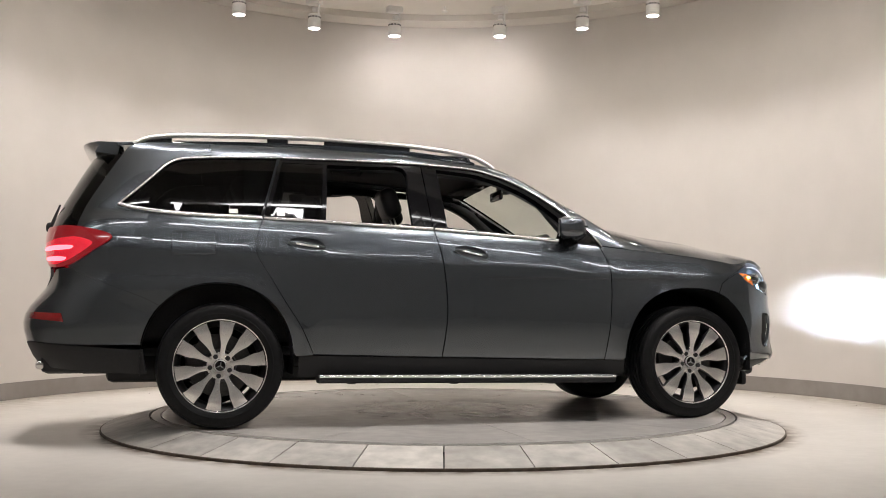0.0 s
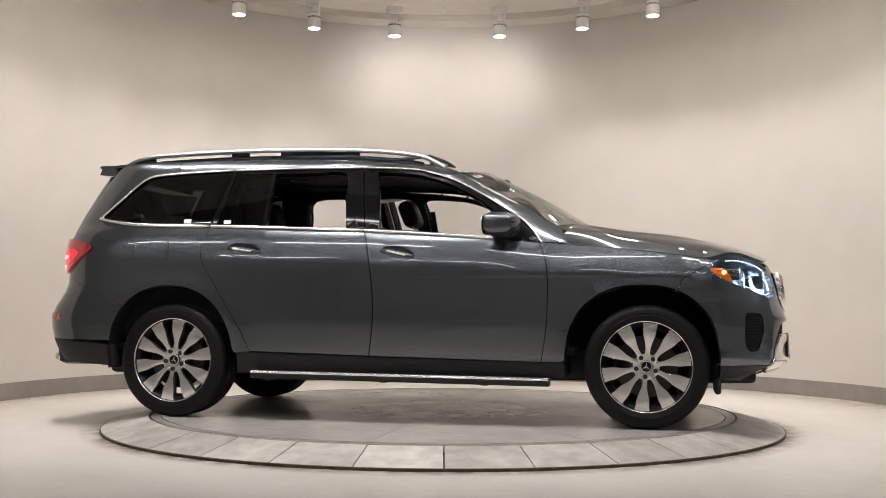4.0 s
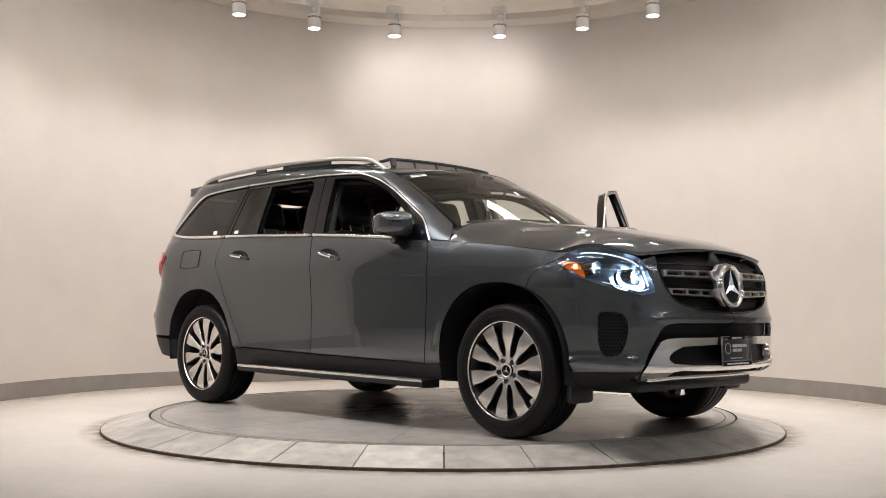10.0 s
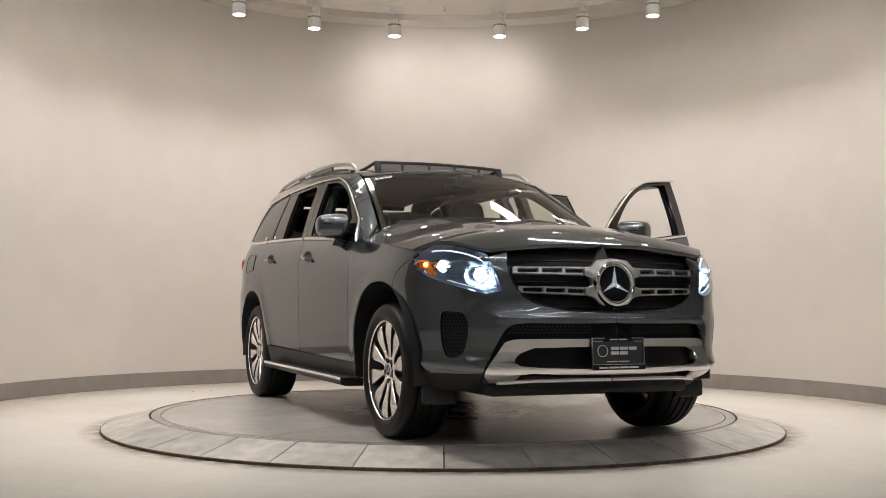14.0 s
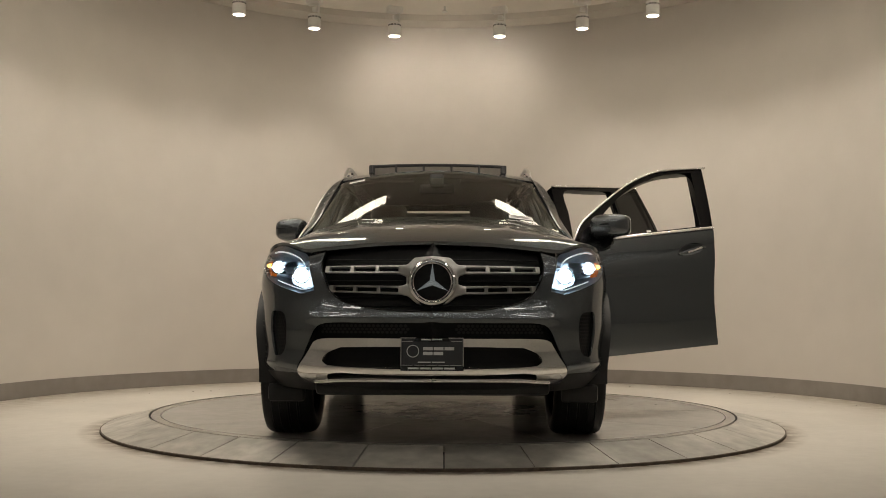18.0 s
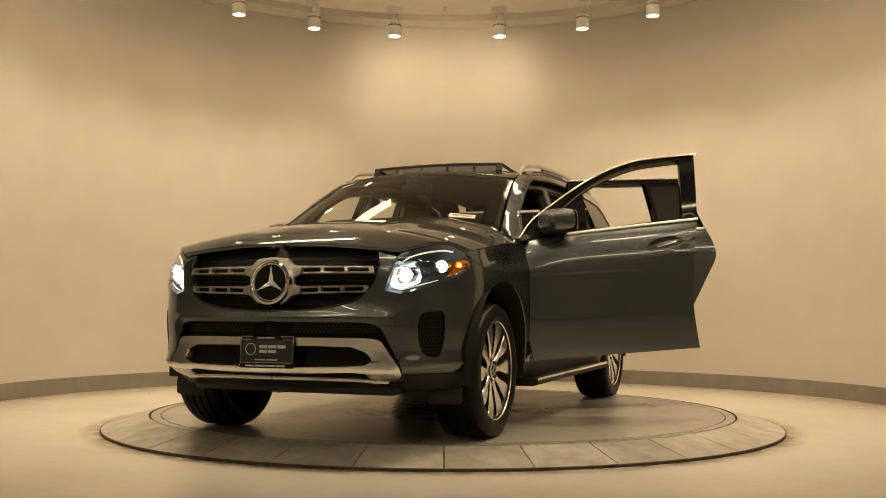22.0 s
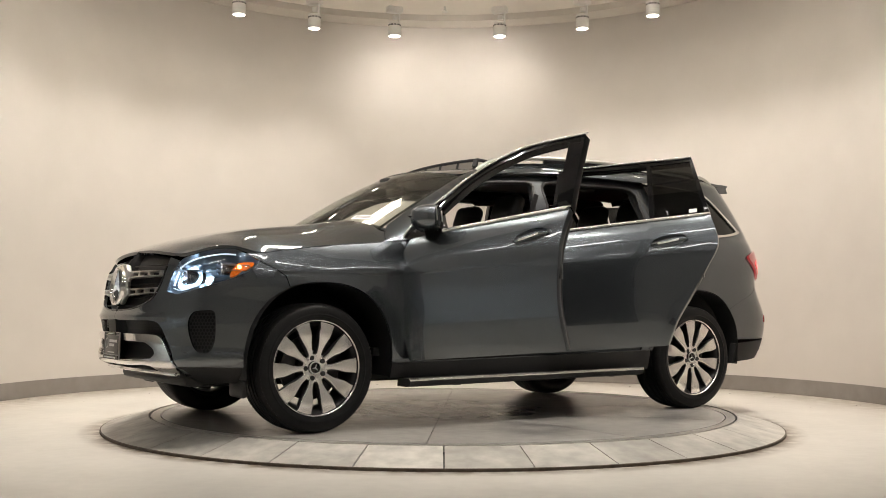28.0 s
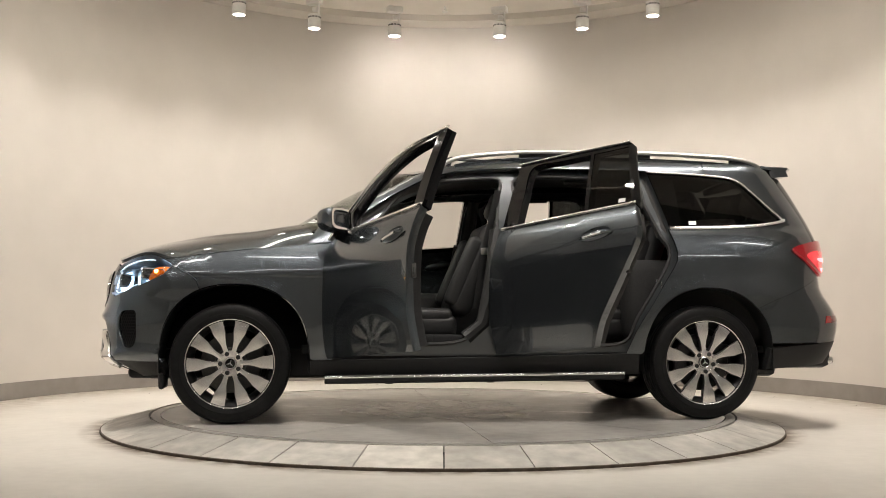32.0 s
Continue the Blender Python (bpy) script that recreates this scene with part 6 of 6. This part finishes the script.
for x, z in ((-0.165, 0.83), (-1.24, 0.88)):
    body_part("door_striker", bevelled_box((0.05, 0.012, 0.075), (x, 0.893, z), 0.004), M_SATIN, car, "silver striker plate in the doorway")
    body_part("striker_loop", tube([(x, 0.895, z - 0.02), (x, 0.925, z - 0.018), (x, 0.925, z + 0.018), (x, 0.895, z + 0.02)], 0.005, 8), M_CHROME, car, "steel striker loop")
for x0, x1 in ((0.02, 0.80), (-0.90, -0.36)):
    body_part("sill_plate", bevelled_box((x1 - x0, 0.045, 0.006), ((x0 + x1) / 2, 0.845, 0.484), 0.002), M_SATIN, car, "brushed silver sill plate")
for x, z in ((-0.20, 1.02), (-0.205, 1.12)):
    body_part("paper_label", bevelled_box((0.035, 0.003, 0.055), (x + 0.02, 0.896 - 0.08 * (z - 1.0), z - 0.26), 0.001, 1), M_STICKER, car, "small white label on the door pillar")
body_part("check_strap", bevelled_box((0.16, 0.012, 0.03), (0.87, 0.93, 0.80), 0.004, 2, None), M_STEEL, car, "steel door check strap")
body_part("seat_belt", tube([(-0.17, 0.80, 1.50), (-0.10, 0.745, 1.15), (-0.04, 0.70, 0.72)], 0.022, 8, 0.12, (1, 0, 0)), M_CABIN, car, "black seat belt hanging from the pillar")
body_part("belt_buckle", bevelled_box((0.05, 0.012, 0.045), (-0.09, 0.745, 1.10), 0.005), M_SATIN, car, "silver belt tongue")
body_part("seat_switch_panel", bevelled_box((0.20, 0.014, 0.06), (0.34, 0.652, 0.52), 0.006), M_BLACKP, car, "black seat switch panel")
body_part("seat_side_trim", bevelled_box((0.52, 0.03, 0.10), (0.30, 0.642, 0.50), 0.012, 2), M_BLACKP, car, "black seat side trim")

# ---- underbody ----
body_part("underbody", bevelled_box((4.3, 1.16, 0.20), (-0.05, 0, 0.36), 0.04), M_BLACKP, car, "black underbody tray")
body_part("underbody", bevelled_box((1.95, 1.76, 0.16), (-0.05, 0, 0.375), 0.03), M_BLACKP, car, "black floor pan")
body_part("front_crossmember", bevelled_box((0.36, 1.22, 0.08), (2.02, 0, 0.305), 0.03), M_BLACKP, car, "black front undershield")
body_part("rear_underbody", bevelled_box((0.55, 1.30, 0.16), (-2.30, 0, 0.40), 0.05), M_BLACKP, car, "black spare wheel well")
body_part("silencer", tube([(-2.35, -0.30, 0.37), (-2.05, -0.30, 0.37)], 0.07, 18), M_STEEL, car, "steel silencer")
for x in (WHEEL_X, -WHEEL_X):
    body_part("axle_beam", tube([(x, -0.80, 0.36), (x, 0.80, 0.36)], 0.045, 12), M_BLACKP, car, "dark axle")
for sd in (-1, 1):
    body_part("front_air_dam", bevelled_box((0.040, 0.20, 0.10), (1.955, sd * 0.79, 0.262), 0.02), M_BLACKP, car, "black rubber air dam ahead of the wheel")

# ---- cabin ----
def cushion(size, at, r=0.06, m=None):
    return bevelled_box(size, at, r, 4, m)


def seat(x, y, w=0.52, rake=16, head=True, base_z=0.62):
    tilt = Matrix.Translation((x - 0.26, y, base_z + 0.05)) @ Matrix.Rotation(radians(-rake), 4, "Y")
    s = body_part("seat", cushion((0.54, w, 0.17), (x, y, base_z), 0.06), M_CABIN, car, "black leather car seat")
    body_part("seat_base", bevelled_box((0.46, w - 0.08, 0.18), (x - 0.02, y, base_z - 0.16), 0.02), M_BLACKP, s)
    body_part("seat_back", cushion((0.16, w, 0.66), (0, 0, 0.36), 0.065), M_CABIN, s, "black leather backrest", tilt)
    for q in (-1, 1):
        body_part("side_bolster", cushion((0.12, 0.09, 0.50), (0.07, q * (w / 2 - 0.05), 0.32), 0.042), M_CABIN, s, "", tilt)
        body_part("seat_bolster", cushion((0.48, 0.09, 0.10), (x, y + q * (w / 2 - 0.05), base_z + 0.075), 0.042), M_CABIN, s)
    if head:
        body_part("head_restraint", cushion((0.12, 0.28, 0.21), (0.01, 0, 0.85), 0.055), M_CABIN, s, "black head restraint", tilt)
        for q in (-0.06, 0.06):
            body_part("restraint_post", tube([(0, q, 0.66), (0.005, q, 0.78)], 0.006, 8), M_SATIN, s, "", tilt)
    return s


seat(0.12, -0.38, base_z=0.57, rake=20)
seat(0.34, 0.38, base_z=0.60, rake=23)
for y in (-0.45, 0.0, 0.45):
    seat(-0.85, y, 0.44, 20, True, 0.60)
for y in (-0.33, 0.33):
    seat(-1.62, y, 0.46, 20, True, 0.66)
body_part("cabin_floor", bevelled_box((3.3, 1.62, 0.05), (-0.55, 0, 0.455), 0.01), M_CARPET, car, "black carpet floor")
body_part("load_floor", bevelled_box((0.9, 1.2, 0.40), (-1.95, 0, 0.72), 0.03), M_CARPET, car, "dark load floor")
for q in (-1, 1):
    body_part("wheel_house", bevelled_box((1.15, 0.24, 0.55), (-1.62, q * 0.68, 0.78), 0.08, 3), M_CARPET, car, "dark lined wheel house")
dash = []
for y in np.linspace(-0.80, 0.80, 17):
    c = 0.02 * math.cos(y * 4)
    dash.append([(1.12, y, 1.12), (0.98, y, 1.165 + c * 0.3), (0.80, y, 1.155 + c * 0.3), (0.66, y, 1.11), (0.62, y, 1.02), (0.66, y, 0.86), (0.78, y, 0.70), (1.12, y, 0.62)])
vs = [p for r in dash for p in r]
fs = [(i * 8 + j, i * 8 + j + 1, (i + 1) * 8 + j + 1, (i + 1) * 8 + j) for i in range(16) for j in range(7)]
emit("dashboard", vs, fs, M_CABIN, car, "black leather dashboard")
body_part("display", bevelled_box((0.02, 0.22, 0.13), (0.66, 0.0, 1.19), 0.008, 2), M_GLOSSB, car, "black centre display")
body_part("instrument_hood", bevelled_box((0.22, 0.36, 0.08), (0.70, 0.38, 1.17), 0.035, 3), M_CABIN, car, "black instrument hood")
body_part("centre_console", bevelled_box((1.10, 0.24, 0.34), (0.30, 0, 0.66), 0.04, 3), M_CABIN, car, "black centre console")
sw = Matrix.Translation((0.50, 0.38, 1.02)) @ Matrix.Rotation(radians(65), 4, "Y")
ring = [(0.185 * math.cos(2 * math.pi * k / 40), 0.185 * math.sin(2 * math.pi * k / 40), 0) for k in range(41)]
st = body_part("steering_wheel", tube(ring, 0.015, 10), M_CABIN, car, "black leather steering wheel", sw)
body_part("steering_hub", lathe([(0, 0.03), (0.06, 0.025), (0.075, 0.0), (0.05, -0.06), (0, -0.06)], 24, "Z"), M_CABIN, st, "", sw)
for a in (0, 180, 270):
    body_part("steering_spoke", bevelled_box((0.14, 0.03, 0.016), (0.11, 0, 0), 0.006, 2, sw @ Matrix.Rotation(radians(a + 90), 4, "Z")), M_SATIN, st)
body_part("rear_view_mirror", bevelled_box((0.03, 0.24, 0.07), (0.47, 0.0, 1.545), 0.014, 3), M_GLOSSB, car, "black rear-view mirror")
body_part("mirror_stalk", bevelled_box((0.10, 0.10, 0.08), (0.53, 0.0, 1.60), 0.02, 2), M_BLACKP, car, "black sensor cover on the windscreen")


def liner_surf(a, b):
    p = roof_surf(a, b)
    p[..., 2] -= 0.045
    return p


panel("headliner", [(0.38, 0.0), (0.36, -0.58), (0.2, -0.62), (-2.1, -0.58), (-2.1, 0.0)], M_LINER, car, liner_surf, gap=0, step=0.12, flange=0.01, mirror=True, label="dark grey headliner")
for q in (-1, 1):
    for x in (0.05, -0.75):
        body_part("grab_handle", tube([(x - 0.11, q * 0.64, 1.62), (x - 0.09, q * 0.62, 1.585), (x + 0.09, q * 0.62, 1.58), (x + 0.11, q * 0.64, 1.61)], 0.011, 8), M_LINER, car, "grey grab handle")
    body_part("sun_visor", bevelled_box((0.16, 0.40, 0.02), (0.33, q * 0.36, 1.61), 0.008, 2, None), M_LINER, car, "grey sun visor")
    P, N = on_skin(crv([(0.93, 1.17), (0.80, 1.28), (0.67, 1.37), (0.49, 1.485), (0.31, 1.575)], 4), q, -0.075)
    body_part("pillar_trim", tube([tuple(p) for p in P], 0.032, 10), M_LINER, car, "dark A-pillar trim")
    P, N = on_skin([(-0.21, 1.24), (-0.235, 1.45), (-0.25, 1.62)], q, -0.10)
    body_part("pillar_trim", tube([tuple(p) for p in P], 0.045, 10), M_LINER, car, "dark B-pillar trim")
    P, N = on_skin([(-1.30, 1.26), (-1.24, 1.45), (-1.19, 1.62)], q, -0.10)
    body_part("pillar_trim", tube([tuple(p) for p in P], 0.05, 10), M_LINER, car, "dark C-pillar trim")
    P, N = on_skin([(-2.12, 1.22), (-2.16, 1.40), (-2.08, 1.62)], q, -0.10)
    body_part("pillar_trim", tube([tuple(p) for p in P], 0.07, 10), M_LINER, car, "dark D-pillar trim")
    P, N = on_skin([(-0.16, 1.25), (-0.12, 0.95), (-0.06, 0.62), (0.05, 0.52)], q, -0.09)
    body_part("pillar_cover", tube([tuple(p) for p in P], 0.05, 10), M_BLACKP, car, "black lower B-pillar cover")
# cowl and wipers
def cowl_surf(a, b):
    p = hood_surf(a, b)
    p[..., 2] -= 0.014
    return p


panel("cowl", [(1.23, 0.0), (1.20, -0.45), (1.14, -0.74), (1.05, -0.82), (1.0, -0.78), (0.96, -0.74), (1.0, -0.55), (1.08, -0.3), (1.12, 0.0)], M_BLACKP, car, cowl_surf, gap=0, flange=0.02, mirror=True, step=0.06, label="black wiper cowl")
for x0, y0, x1, y1 in ((1.10, 0.55, 1.12, -0.10), (1.12, -0.05, 1.02, -0.66)):
    zz = lambda y: 1.285 - 0.05 * (abs(y) / 0.8) ** 2
    body_part("wiper", tube([(x0, y0, zz(y0)), ((x0 + x1) / 2 - 0.005, (y0 + y1) / 2, zz((y0 + y1) / 2) + 0.008), (x1 - 0.03, y1, zz(y1))], 0.008, 6), M_BLACKP, car, "black wiper arm and blade")
# paper labels behind the windscreen
for u0, u1, v0, v1, lab in ((-0.90, -0.74, 0.90, 0.945, "white paper label in the upper screen corner"), (0.60, 0.80, 0.045, 0.105, "white paper label low on the screen")):
    lb = grid_sheet("screen_label", screen_surf, np.linspace(u0, u1, 8), np.linspace(v0, v1, 4), M_STICKER, car, lab, 0.004)
    for k in range(3):
        vv = v0 + (v1 - v0) * (0.25 + 0.22 * k)
        grid_sheet("label_bar", screen_surf, np.linspace(u0 + 0.02, u1 - 0.02, 6), np.linspace(vv, vv + (v1 - v0) * 0.10, 2), M_BLACKP, lb, "", 0.006)


# ---- the turn of the table ----
TURN = Spline((0.0, -15.03), (3.0, 5.16), (6.0, 24.8), (9.0, 40.01), (13.0, 60.72), (17.5, 87.43), (19.0, 95.71), (23.0, 116.92), (25.0, 128.54), (28.0, 146.58), (32.0, 172.09))


def motions():
    rows = [(float(t), pose(0, 0, 0, 0, 0, -float(TURN(t)))) for t in range(0, 33)]
    walk(car, rows)
    walk(disc, rows)


motions()
